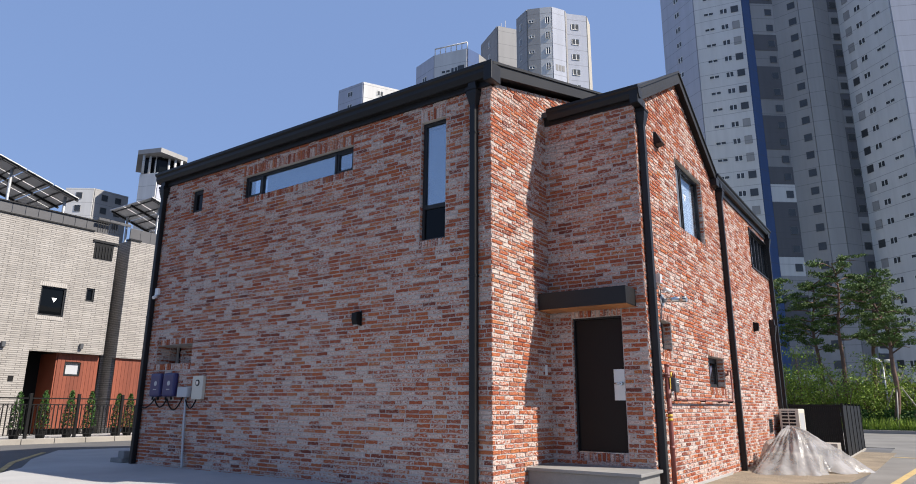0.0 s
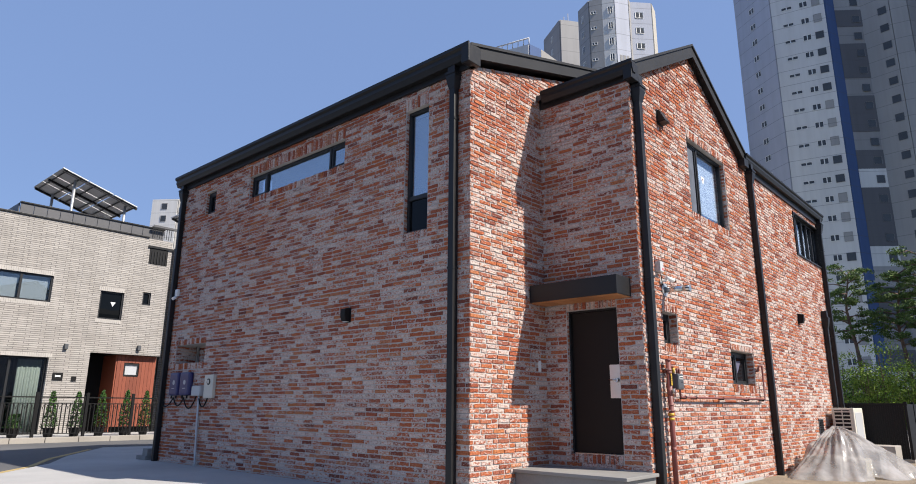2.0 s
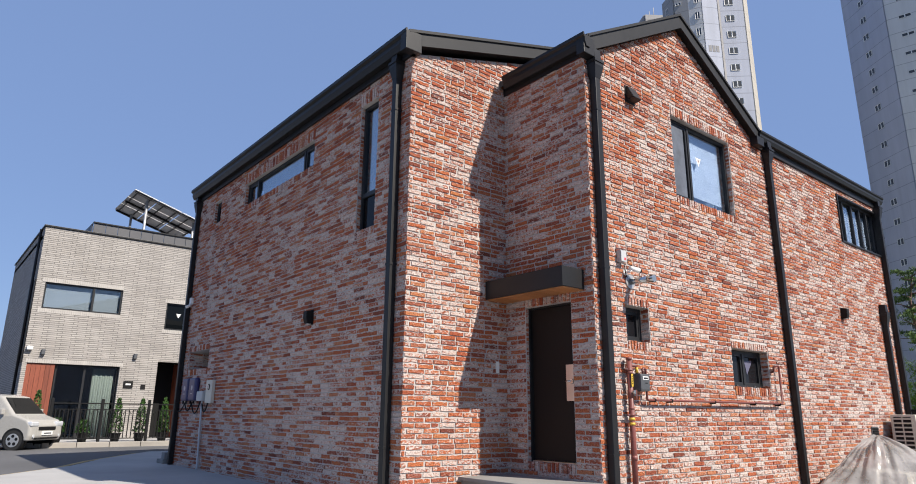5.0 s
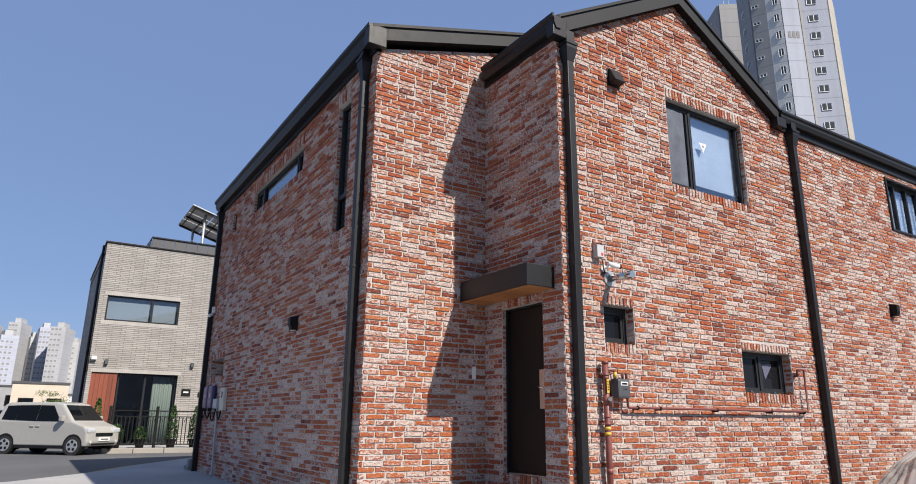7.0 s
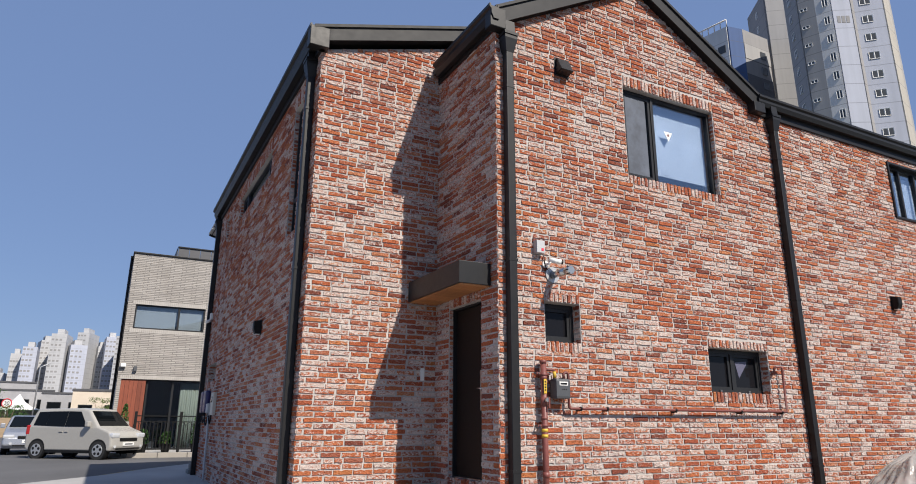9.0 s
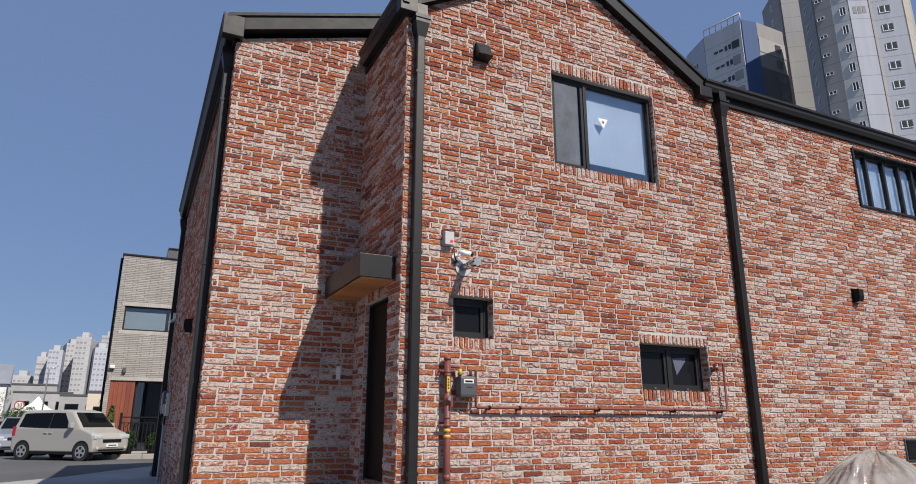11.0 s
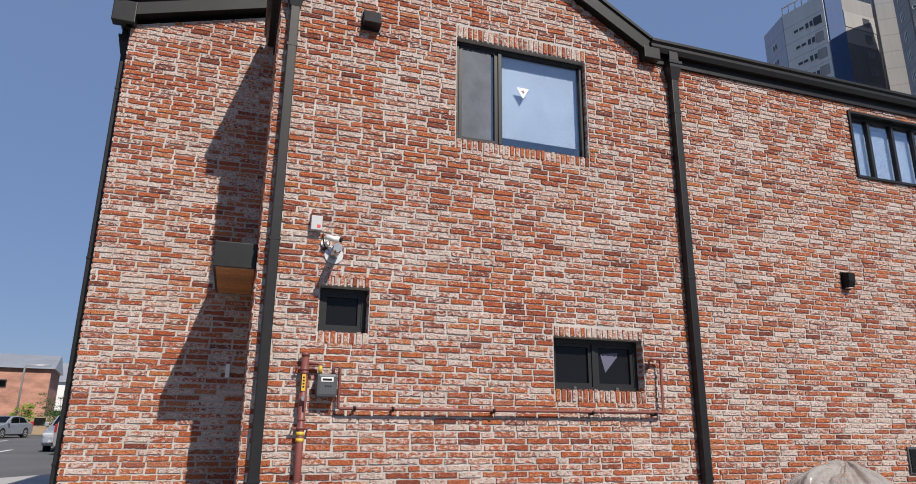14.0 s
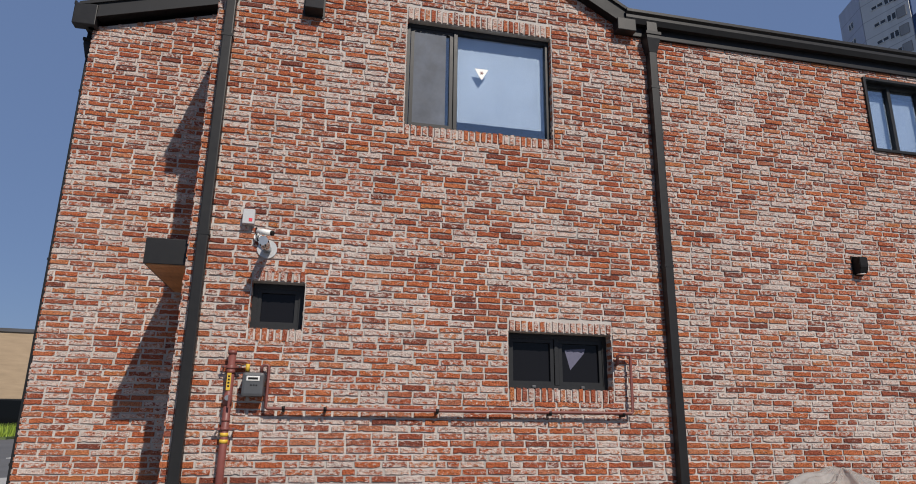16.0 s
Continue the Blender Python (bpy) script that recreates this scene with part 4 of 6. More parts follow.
for j in range(NV + 1):
    row = []
    f = j / NV
    for i in range(NU):
        a = 2 * math.pi * i / NU
        rx, ry = 0.98 + 0.18 * math.sin(3 * a + 1), 1.75 + 0.3 * math.sin(2 * a)
        fold = 0.10 * f * f * math.sin(9 * a + 2 * math.sin(2 * a)) + 0.05 * f * f * math.sin(21 * a)
        x, y = math.cos(a) * f * (rx + fold) - 0.22 * (1 - f), math.sin(a) * f * (ry + fold) + 0.15 * (1 - f)
        h = 0.90 * (1 - f) ** 0.92 * (1 + 0.10 * f * math.sin(5 * a + 1))
        h += 0.04 * math.sin(math.pi * f) * math.sin(8 * a + 5 * f + 3 * math.sin(2 * a + 1)) + 0.02 * math.sin(math.pi * f) * math.sin(31 * a + 6 * f)
        h += 0.42 * math.exp(-((x + 0.78) / 0.2) ** 2 - ((y - 0.1) / 0.55) ** 2) * (1 - f ** 6) + 0.22 * math.exp(-((x - 0.1) / 0.5) ** 2 - ((y + 0.5) / 0.5) ** 2)
        h += 0.07 * noise.noise(Vector((x * 2.5, y * 2.5, 3))) * (1 - f) + 0.03 * noise.noise(Vector((x * 7, y * 7, 1))) * min(1, 3 * (1 - f))
        row.append(bm.verts.new((max(-0.93, x), y, max(0.012, h))))
    grid.append(row)
for j in range(NV):
    for i in range(NU):
        q = [grid[j][i], grid[j][(i + 1) % NU], grid[j + 1][(i + 1) % NU], grid[j + 1][i]]
        if j == 0:
            continue
        fc = bm.faces.new(q)
        fc.smooth = True
bm.faces.new(grid[1])
part("plastic_sheet", bm, "sheet", pile, "clear crumpled plastic sheet")
rng = random.Random(4)
for k in range(7):
    x, y = rng.uniform(-0.4, 0.3), rng.uniform(-0.5, 0.9)
    box_part("sack", pile, ("cream", "soil", "grey")[k % 3], x - 0.25, y - 0.3, 0.0, x + 0.2, y + 0.25, 0.25 + 0.3 * rng.random(), 0.05)
# dark slatted square on the wall near the air conditioner
dark_square = thing("wall_dark_square", "dark slatted square low on the east brick wall", "vent", at=(EX + 0.016, 18.42, 0.79))
box_part("square_rim", dark_square, "meter", 0, -0.17, -0.17, 0.02, 0.17, 0.17, 0.004)
for k in range(6):
    box_part("louvre", dark_square, "black", 0.018, -0.145, -0.145 + k * 0.05, 0.034, 0.145, -0.108 + k * 0.05)
blk = thing("concrete_block", "low pale concrete block by the fenced enclosure", "concrete block", at=(-2.3, 18.2, -0.06))
box_part("block", blk, "kerb", -0.35, -0.2, 0, 0.42, 0.5, 0.48, 0.015)

encl = thing("bin_enclosure", "black slatted metal enclosure on a pale footing", "enclosure", at=(-1.93, 20.2, -0.12))
box_part("footing", encl, "kerb", -1.25, -0.06, 0, 0.06, 0.1, 0.16, 0.01)
box_part("footing", encl, "kerb", -0.1, 0.1, 0, 0.06, 5.3, 0.12, 0.01)
for i in range(26):
    box_part("slat", encl, "black", -1.24 + i * 0.047, 0.0, 0.17, -1.196 + i * 0.047, 0.03, 1.40)
for i in range(5):
    box_part("panel", encl, "black", 0.0, 0.05 + i * 1.05, 0.12, 0.035, 1.05 + i * 1.05, 1.42, 0.006)
for i in range(6):
    box_part("post", encl, "black", -0.01, 0.0 + i * 1.05, 0.05, 0.05, 0.055 + i * 1.05, 1.47, 0.004)
box_part("rail", encl, "black", -1.25, -0.012, 1.38, 0.06, 0.045, 1.44, 0.004)
slab("soil_strip", [(EX + 0.02, 10.02), (-2.9, 10.05), (-2.2, 12.6), (-1.35, 13.9), (-1.1, 17.0), (-1.0, 23.8), (EX + 0.02, 23.8)], -0.3, -0.035, "soil", "sandy bare soil strip beside the brick wall", "ground")
slab("pavement_3", [(-1.15, 13.0), (1.0, 13.0), (3.0, 42.6), (-40, 42.6), (-40, 27), (-1.15, 27)], -0.3, -0.045, "lane", "grey worn concrete lane beside the house", "pavement")
slab("yellow_line_1", [(-0.75, 14.0), (-0.62, 14.0), (-0.05, 21.6), (-0.18, 21.6)], -0.2, -0.04, "linepaint", "worn yellow road line", "road marking")
slab("yellow_line_2", [(-1.3, 21.9), (-0.18, 21.6), (-0.14, 21.75), (-1.26, 22.05)], -0.2, -0.04, "linepaint", "worn yellow road line", "road marking")

# ---- road towards the neighbours ----
EDGE = [(-19.3, 8.9), (-16.6, 7.1), (-14.6, 6.1), (-12.6, 4.5), (-10.0, 1.0)]
for k, ((ax, ay), (bx, by)) in enumerate(zip(EDGE, EDGE[1:])):
    d = Vector((bx - ax, by - ay, 0)).normalized()
    nn = Vector((d.y, -d.x, 0))
    q = [Vector((ax, ay, 0)) + nn * 0.28, Vector((bx, by, 0)) + nn * 0.28, Vector((bx, by, 0)) + nn * 0.40, Vector((ax, ay, 0)) + nn * 0.40]
    slab("yellow_line_%d" % (3 + k), [(v.x, v.y) for v in q], -0.2, -0.052, "linepaint", "worn yellow road line along the apron", "road marking")
slab("pavement_2", [(-23.95, 6.75), (-23.95, 30.0), (-60.0, 30.0), (-60.0, 6.0), (-26.8, 6.0), (-24.6, 6.2)], -0.3, 0.08, "apron", "pale paved forecourt of the neighbouring houses", "pavement")
kerb = thing("kerb", "pale stone kerb of the forecourt", "kerb", kind="structure")
bm = bmesh.new()
bm_box(bm, -0.09, 0, -0.15, 0.09, 0.985, 0.11, 0.02)
KERB = mesh_of("kerb_stone", bm, "kerb")
for i in range(23):
    piece("kerb_stone", KERB, kerb, pose(-23.86, 6.8 + i, 0))
slab("white_line_1", [(-30, 1.0), (-22, 1.4), (-22, 1.55), (-30, 1.15)], -0.2, -0.052, "whiteline", "worn white road line", "road marking")
slab("white_line_2", [(-44, -3.0), (-34, -2.6), (-34, -2.4), (-44, -2.8)], -0.2, -0.052, "whiteline", "worn white road line", "road marking")

# ---- the pale neighbouring houses ----
m, nt, p = nodes_of("pale_linear_brick")
g = nt.nodes.new("ShaderNodeNewGeometry")
sp = nt.nodes.new("ShaderNodeSeparateXYZ")
cb = nt.nodes.new("ShaderNodeCombineXYZ")
nt.links.new(g.outputs["Position"], sp.inputs[0])
nt.links.new(maths(nt, "ADD", sp.outputs[0], sp.outputs[1]), cb.inputs[0])
nt.links.new(sp.outputs[2], cb.inputs[1])
bt = nnode(nt, "ShaderNodeTexBrick", Scale=1.0, Color1=(0.395, 0.37, 0.34, 1), Color2=(0.31, 0.292, 0.27, 1), Mortar=(0.16, 0.15, 0.142, 1))
bt.inputs["Mortar Size"].default_value, bt.inputs["Brick Width"].default_value, bt.inputs["Row Height"].default_value = 0.011, 0.48, 0.075
bt.offset, bt.squash = 0.33, 1.0
nt.links.new(cb.outputs[0], bt.inputs["Vector"])
nt.links.new(mixc(nt, 1.0, bt.outputs["Color"], ramp(nt, noise_at(nt, 1.5, 4), [(0.3, (0.88, 0.87, 0.86)), (0.7, (1.04, 1.04, 1.04))]), "MULTIPLY"), p.inputs["Base Color"])
p.inputs["Roughness"].default_value = 0.85
bump(nt, p, maths(nt, "SUBTRACT", 1.0, bt.outputs["Fac"]), 0.6, 0.02)
M["linear"] = m


def front_window(parent, x, y0, y1, z0, z1, bars=(), deep=0.1, pane="darkglass", blind=None):
    """A window in a front that faces +x."""
    bm = bmesh.new()
    f = 0.06
    for q in ((y0, z0, y0 + f, z1), (y1 - f, z0, y1, z1), (y0 + f, z0, y1 - f, z0 + f), (y0 + f, z1 - f, y1 - f, z1)):
        bm_box(bm, x - deep - 0.05, q[0], q[1], x - deep + 0.05, q[2], q[3])
    ob = part("window", bm, "frame", parent)
    for b in bars:
        box_part("mullion", ob, "frame", x - deep - 0.04, b - 0.04, z0 + f, x - deep + 0.045, b + 0.04, z1 - f)
    box_part("pane", ob, pane, x - deep - 0.01, y0 + f, z0 + f, x - deep, y1 - f, z1 - f).visible_shadow = False
    if blind:
        box_part("blind", ob, "blind", x - deep - 0.12, blind[0], blind[2], x - deep - 0.1, blind[1], blind[3])
    return ob


def front_wall(parent, x, y0, y1, z0, z1, holes, thick=0.3, material="linear", name="wall"):
    us = sorted({y0, y1, *[k for h in holes for k in h[:2]]})
    bm = bmesh.new()
    for a, b in zip(us, us[1:]):
        lo = z0
        for h in sorted([h for h in holes if h[0] < (a + b) / 2 < h[1]], key=lambda h: h[2]):
            if h[2] > lo + 1e-4:
                bm_box(bm, x - thick, a, lo, x, b, h[2])
            lo = h[3]
        if z1 > lo + 1e-4:
            bm_box(bm, x - thick, a, lo, x, b, z1)
    bmesh.ops.remove_doubles(bm, verts=bm.verts, dist=0.0005)
    return part(name, bm, material, parent)


def planks(parent, x, y0, y1, z0, z1, hole=None):
    n = max(1, round((y1 - y0) / 0.145))
    s = (y1 - y0) / n
    for i in range(n):
        a, b = y0 + i * s + 0.004, y0 + (i + 1) * s - 0.004
        if hole and hole[0] < (a + b) / 2 < hole[1]:
            box_part("plank", parent, "cedar", x - 0.03, a, z0, x, b, hole[2])
            box_part("plank", parent, "cedar", x - 0.03, a, hole[3], x, b, z1)
        else:
            box_part("plank", parent, "cedar", x - 0.03, a, z0, x, b, z1)


FX = -27.0
nb = thing("pale_brick_house", "two-storey house of pale long bricks with red cedar panels", "house", "pale houses across the road")
holes = [(6.5, 9.24, 4.88, 5.89), (10.97, 11.88, 4.45, 5.57), (12.62, 12.95, 5.18, 5.72), (6.35, 9.5, 0.08, 2.84), (10.9, 13.62, 0.08, 3.12)]
front = front_wall(nb, FX, 6.2, 13.62, 0.08, 8.03, holes)
box_part("side_wall", nb, "linear", -36, 6.2, 0.08, FX - 0.302, 6.5, 8.03)
box_part("side_wall", nb, "linear", -36, 13.32, 0.08, FX - 0.302, 13.62, 7.6)
box_part("back_wall", nb, "linear", -36.3, 6.2, 0.08, -36.01, 13.62, 8.03)
box_part("flat_roof", nb, "zinc", -36.3, 6.2, 7.6, FX - 0.31, 13.3, 7.75)
box_part("coping", nb, "metal", FX - 0.34, 6.15, 8.032, FX + 0.05, 12.6, 8.10, 0.01)
box_part("coping", nb, "metal", -36.3, 6.15, 8.032, FX - 0.345, 6.54, 8.10, 0.01)
box_part("corner_cladding", nb, "metal", -28.6, 6.16, 2.84, -27.05, 6.198, 5.95)
for i in range(12):
    a = 7.9 + i * 0.46
    box_part("zinc_sheet", nb, "zinc", FX - 0.62, a + 0.008, 8.032, FX - 0.55, a + 0.452, 8.62, 0.006)
box_part("zinc_cap", nb, "metal", FX - 0.66, 7.88, 8.622, FX - 0.5, 13.45, 8.67)
box_part("zinc_end", nb, "zinc", -30.0, 7.86, 8.032, FX - 0.63, 7.895, 8.62)
front_window(nb, FX, 6.5, 9.24, 4.88, 5.89, (8.2,), pane="clearpane", blind=(6.55, 9.2, 4.92, 5.85))
sq = front_window(nb, FX, 10.97, 11.88, 4.45, 5.57)
bm = bmesh.new()
bm_prism(bm, [(11.42, 5.16), (11.62, 5.16), (11.52, 4.98)], "x", FX - 0.098, FX - 0.094)
part("sticker", bm, "white", sq, "white triangular sticker")
front_window(nb, FX, 12.62, 12.95, 5.18, 5.72)
gl = front_window(nb, FX, 7.3, 9.5, 0.1, 2.84, (8.3,), 0.2, pane="clearpane")
M["curtain"] = surface("sage_curtain", (0.30, 0.32, 0.26), 0.9, vary=0.1, fine=8, relief=0.1)
bm = bmesh.new()
for k in range(9):
    bm_tube(bm, [(FX - 0.4 + 0.02 * (k % 2), 8.68 + k * 0.085, 0.15), (FX - 0.4 + 0.02 * (k % 2), 8.68 + k * 0.085, 2.75)], 0.055, 8)
part("curtain", bm, "curtain", gl, "pleated sage green curtain")
planks(nb, FX - 0.05, 6.35, 7.27, 0.1, 2.83)
planks(nb, FX - 0.25, 12.05, 13.60, 0.3, 3.10, (12.30, 12.95, 2.25, 2.8))
front_window(nb, FX - 0.2, 12.32, 12.93, 2.27, 2.78, pane="lamp")
box_part("recess_wall", nb, "cedar", FX - 1.6, 12.0, 0.1, FX - 0.28, 12.045, 3.10)
# black backs: the dark door, and recess shade put into the colour
box_part("recess_dark_back", nb, "black", FX - 1.7, 10.9, 0.1, FX - 1.6, 12.05, 3.12, 0, "dark entrance door, recess shade put into its black")
box_part("recess_dark_back", nb, "black", FX - 0.6, 12.06, 0.1, FX - 0.5, 13.6, 3.12)
box_part("recess_wall", nb, "linear", FX - 1.6, 10.7, 0.1, FX - 0.31, 10.895, 3.12)
# dark backing that makes the rooms behind these panes look unlit
box_part("room_back", nb, "room", FX - 2.5, 6.6, 0.1, FX - 2.4, 10.6, 7.5)
# flat black panel on the wall in place of the balcony's shaded hollow
box_part("balcony_dark_panel", nb, "black", FX + 0.002, 12.68, 6.95, FX + 0.02, 13.45, 7.62)
for i in range(6):
    box_part("baluster", nb, "metal", FX + 0.021, 12.76 + i * 0.12, 6.98, FX + 0.05, 12.79 + i * 0.12, 7.5)
box_part("balcony_coping", nb, "metal", FX - 0.3, 12.6, 7.63, FX + 0.06, 13.66, 7.72)
bm = bmesh.new()
for i in range(9):
    y = 12.72 + i * 0.1
    bm_box(bm, FX - 0.06, y, 8.1, FX - 0.04, y + 0.02, 8.55)
bm_box(bm, FX - 0.07, 12.68, 8.55, FX - 0.03, 13.6, 8.59)
part("balcony_rail", bm, "metal", nb)
box_part("sign", nb, "black", FX + 0.002, 9.7, 2.02, FX + 0.03, 10.05, 2.3, 0.004, "black sign plate with pale bars")
box_part("sign_bar", nb, "white", FX + 0.03, 9.78, 2.14, FX + 0.034, 9.97, 2.2)
box_part("sign", nb, "black", FX + 0.002, 10.35, 2.0, FX + 0.03, 10.52, 2.18, 0.004)
for y, z in ((6.8, 3.15), (10.0, 3.18), (12.7, 3.3)):
    box_part("wall_lamp", nb, "meter", FX + 0.002, y - 0.06, z, FX + 0.12, y + 0.06, z + 0.2, 0.01)
for y, z in ((6.35, 3.3),):
    box_part("security_camera", nb, "white", FX + 0.002, y - 0.1, z, FX + 0.16, y + 0.1, z + 0.14, 0.03)
tube_part("downpipe", nb, "metal", [(FX - 0.5, 6.12, 0.1), (FX - 0.5, 6.12, 5.0), (FX - 0.5, 6.12, 8.0)], 0.05, 10)
bm = bmesh.new()
for (y0, y1, z, h) in ((6.4, 9.3, 5.892, 0.16), (6.4, 9.3, 4.72, 0.16), (10.9, 11.95, 5.572, 0.15), (10.9, 11.95, 4.30, 0.148), (6.3, 9.6, 2.842, 0.15)):
    k = int((y1 - y0) / 0.075)
    for i in range(k):
        bm_box(bm, FX + 0.001, y0 + i * 0.075, z, FX + 0.012, y0 + i * 0.075 + 0.064, z + h)
tagged(part("soldier_course", bm, "lbrick", nb), kind="stuff")


def solar_array(y, z):
    t = thing("solar_array", "tilted rooftop solar panels on galvanised posts", "solar panel", "rooftop solar arrays", at=(-31.5, y, z))
    tilt = Matrix.Rotation(radians(-17.5), 4, "X")
    for i in range(3):
        for j in range(3):
            box_part("panel", t, "panelback", -2.0 + i * 1.33, -1.75 + j * 1.15, -0.02, -0.72 + i * 1.33, -0.65 + j * 1.15, 0.02, m=tilt)
    for i in range(3):
        box_part("beam", t, "metal", -1.9 + i * 1.85, -1.7, -0.12, -1.82 + i * 1.85, 1.7, -0.03, m=tilt)
    for j in range(6):
        box_part("rail", t, "metal", -2.0, -1.6 + j * 0.63, -0.07, 1.98, -1.55 + j * 0.63, -0.025, m=tilt)
    for x, yy in ((-1.4, -1.0), (1.5, -1.0), (-1.4, 1.2), (1.5, 1.2)):
        tube_part("post", t, "galv", [(x, yy, -3.0), (x, yy, -0.30 * yy - 0.08)], 0.06, 10)
    return t


solar_array(11.35, 10.5)

nb2 = thing("pale_brick_house", "pale long-brick house with grey zinc parapet and cedar base", "house", "pale houses across the road")
front_wall(nb2, FX, 14.15, 20.0, 0.08, 8.0, [(14.15, 20.0, 0.08, 3.05)])
planks(nb2, FX - 0.1, 14.2, 18.0, 0.3, 3.04)
box_part("side_wall", nb2, "linear", -36, 14.15, 0.08, FX - 0.302, 14.45, 8.0)
box_part("flat_roof", nb2, "zinc", -36, 14.46, 7.6, FX - 0.31, 20, 7.75)
for i in range(16):
    box_part("zinc_sheet", nb2, "zinc", FX - 0.36, 12.85 + i * 0.46, 8.03 if i > 2 else 8.63, FX - 0.30, 13.30 + i * 0.46, 8.75 if i < 3 else 8.6, 0.006)
box_part("gap_wall", nb2, "linear", -28.3, 13.63, 0.08, -28.0, 14.14, 8.0)
tube_part("downpipe", nb2, "metal", [(FX - 0.9, 13.9, 0.1), (FX - 0.9, 13.9, 6.4)], 0.07, 10)
box_part("parapet_metal", nb2, "metal", FX - 0.32, 14.1, 8.002, FX + 0.04, 14.6, 8.07)
solar_array(17.9, 10.45)

# ---- fence and potted conifers ----
fence = thing("forecourt_fence", "black metal fence with arched bars and square posts", "fence")
FXX = -24.1
bm = bmesh.new()
bm_box(bm, -0.014, -0.014, 0, 0.014, 0.014, 0.98)
BAR = mesh_of("bar", bm, "black")
bm = bmesh.new()
bm_box(bm, -0.045, -0.045, 0, 0.045, 0.045, 1.46, 0.006)
POST = mesh_of("post", bm, "black")
y = 6.95
k = 0
while y < 16.0:
    piece("post", POST, fence, pose(FXX, y, 0.08))
    box_part("rail", fence, "black", FXX - 0.015, y + 0.036, 1.36, FXX + 0.015, y + 1.494, 1.40)
    box_part("rail", fence, "black", FXX - 0.012, y + 0.036, 1.17, FXX + 0.012, y + 1.494, 1.195)
    box_part("rail", fence, "black", FXX - 0.012, y + 0.036, 0.2, FXX + 0.012, y + 1.494, 0.225)
    for i in range(1, 12):
        piece("bar", BAR, fence, pose(FXX, y + i * 0.1275, 0.2))
    bm = bmesh.new()
    for i in range(0, 12, 2):
        c = y + (i + 0.5) * 0.1275
        bm_tube(bm, [(FXX, c + 0.1275 * math.cos(a), 1.0 + 0.16 * math.sin(a)) for a in (math.pi * s / 6 for s in range(7))], 0.007, 5)
    part("arch", bm, "black", fence)
    y += 1.53


def leaves(points, size, rng, flat=0.0):
    """Many small pointed leaves round the given points."""
    v, f = [], []
    for p, s in points:
        d = Vector((rng.gauss(0, 1), rng.gauss(0, 1), rng.gauss(0, 1) * (1 - flat) + flat * 0.6)).normalized()
        e = d.orthogonal().normalized()
        e.rotate(Matrix.Rotation(rng.random() * 6.28, 3, d))
        q = d.cross(e)
        b = len(v)
        L = size * s
        v += [p - e * L, p + q * L * 0.45, p + e * L * 1.2, p - q * L * 0.45]
        f.append((b, b + 1, b + 2, b + 3))
    return v, f


def potted_conifer(at, h, seed, low=False):
    t = thing("potted_shrub" if low else "potted_conifer", "low leafy plant in a black pot" if low else "slim green conifer in a black plastic pot", "potted plant", "plants along the fence", at)
    bm = bmesh.new()
    rings = []
    for z, r in ((0, 0.13), (0.26, 0.18), (0.26, 0.2), (0.3, 0.2), (0.3, 0.17), (0.25, 0.165)):
        rings.append([bm.verts.new((r * math.cos(a), r * math.sin(a), z)) for a in (2 * math.pi * i / 14 for i in range(14))])
    for a, b in zip(rings, rings[1:]):
        for i in range(14):
            bm.faces.new((a[i], a[(i + 1) % 14], b[(i + 1) % 14], b[i]))
    bm.faces.new(rings[0][::-1])
    bm.faces.new(rings[-1])
    part("pot", bm, "black", t)
    tube_part("stem", t, "bark", [(0, 0, 0.2), (0.01, 0, 0.25 + h * 0.5)], 0.015, 6)
    rng = random.Random(seed)
    pts = []
    for _ in range(700 if not low else 350):
        u = rng.random()
        z = 0.32 + u * h
        r = (0.21 * (1 - u) ** 0.7 + 0.03) * (0.55 + 0.5 * rng.random()) if not low else 0.26 * math.sqrt(rng.random()) * (1.1 - 0.5 * u)
        a = rng.random() * 6.28
        pts.append((Vector((r * math.cos(a), r * math.sin(a), z)), rng.uniform(0.7, 1.2)))
    v, f = leaves(pts, 0.045, rng)
    tagged(bulk("foliage", v, f, "conifer", t), kind="stuff")
    return t


for k, (y, h, low) in enumerate(((6.6, 1.0, False), (7.3, 0.35, True), (8.1, 0.3, True), (9.15, 0.85, False), (9.95, 0.85, False), (10.75, 0.88, False), (11.6, 0.9, False), (12.3, 0.9, False), (13.3, 0.85, False), (13.75, 0.85, False), (14.2, 0.8, False))):
    potted_conifer((-24.75, y, 0.08), h * 1.4, 20 + k, low)


# ---- tower blocks ----
def window_mesh(w, h, kind):
    """A tower window: pale frame round one or two set-back panes."""
    bm = bmesh.new()
    halves = ((-w / 2, 0.0), (0.0, w / 2)) if kind == "twin" else ((-w / 2, w / 2),)
    for a, b in halves:
        bm_box(bm, a, -0.08, -h / 2, b, 0.0, h / 2)
    bmesh.ops.remove_doubles(bm, verts=bm.verts, dist=0.001)
    bmesh.ops.recalc_face_normals(bm, faces=bm.faces)
    front = [f for f in bm.faces if f.normal.y < -0.9]
    rim = min(0.11, 0.13 * w) if kind == "twin" else 0.05
    bmesh.ops.inset_individual(bm, faces=front, thickness=rim, depth=-0.04)
    for f in front:
        f.material_index = 1
    return mesh_of("window", bm, "white" if kind == "twin" else "t_mid", "towerglass" if kind != "panel" else "t_grey")


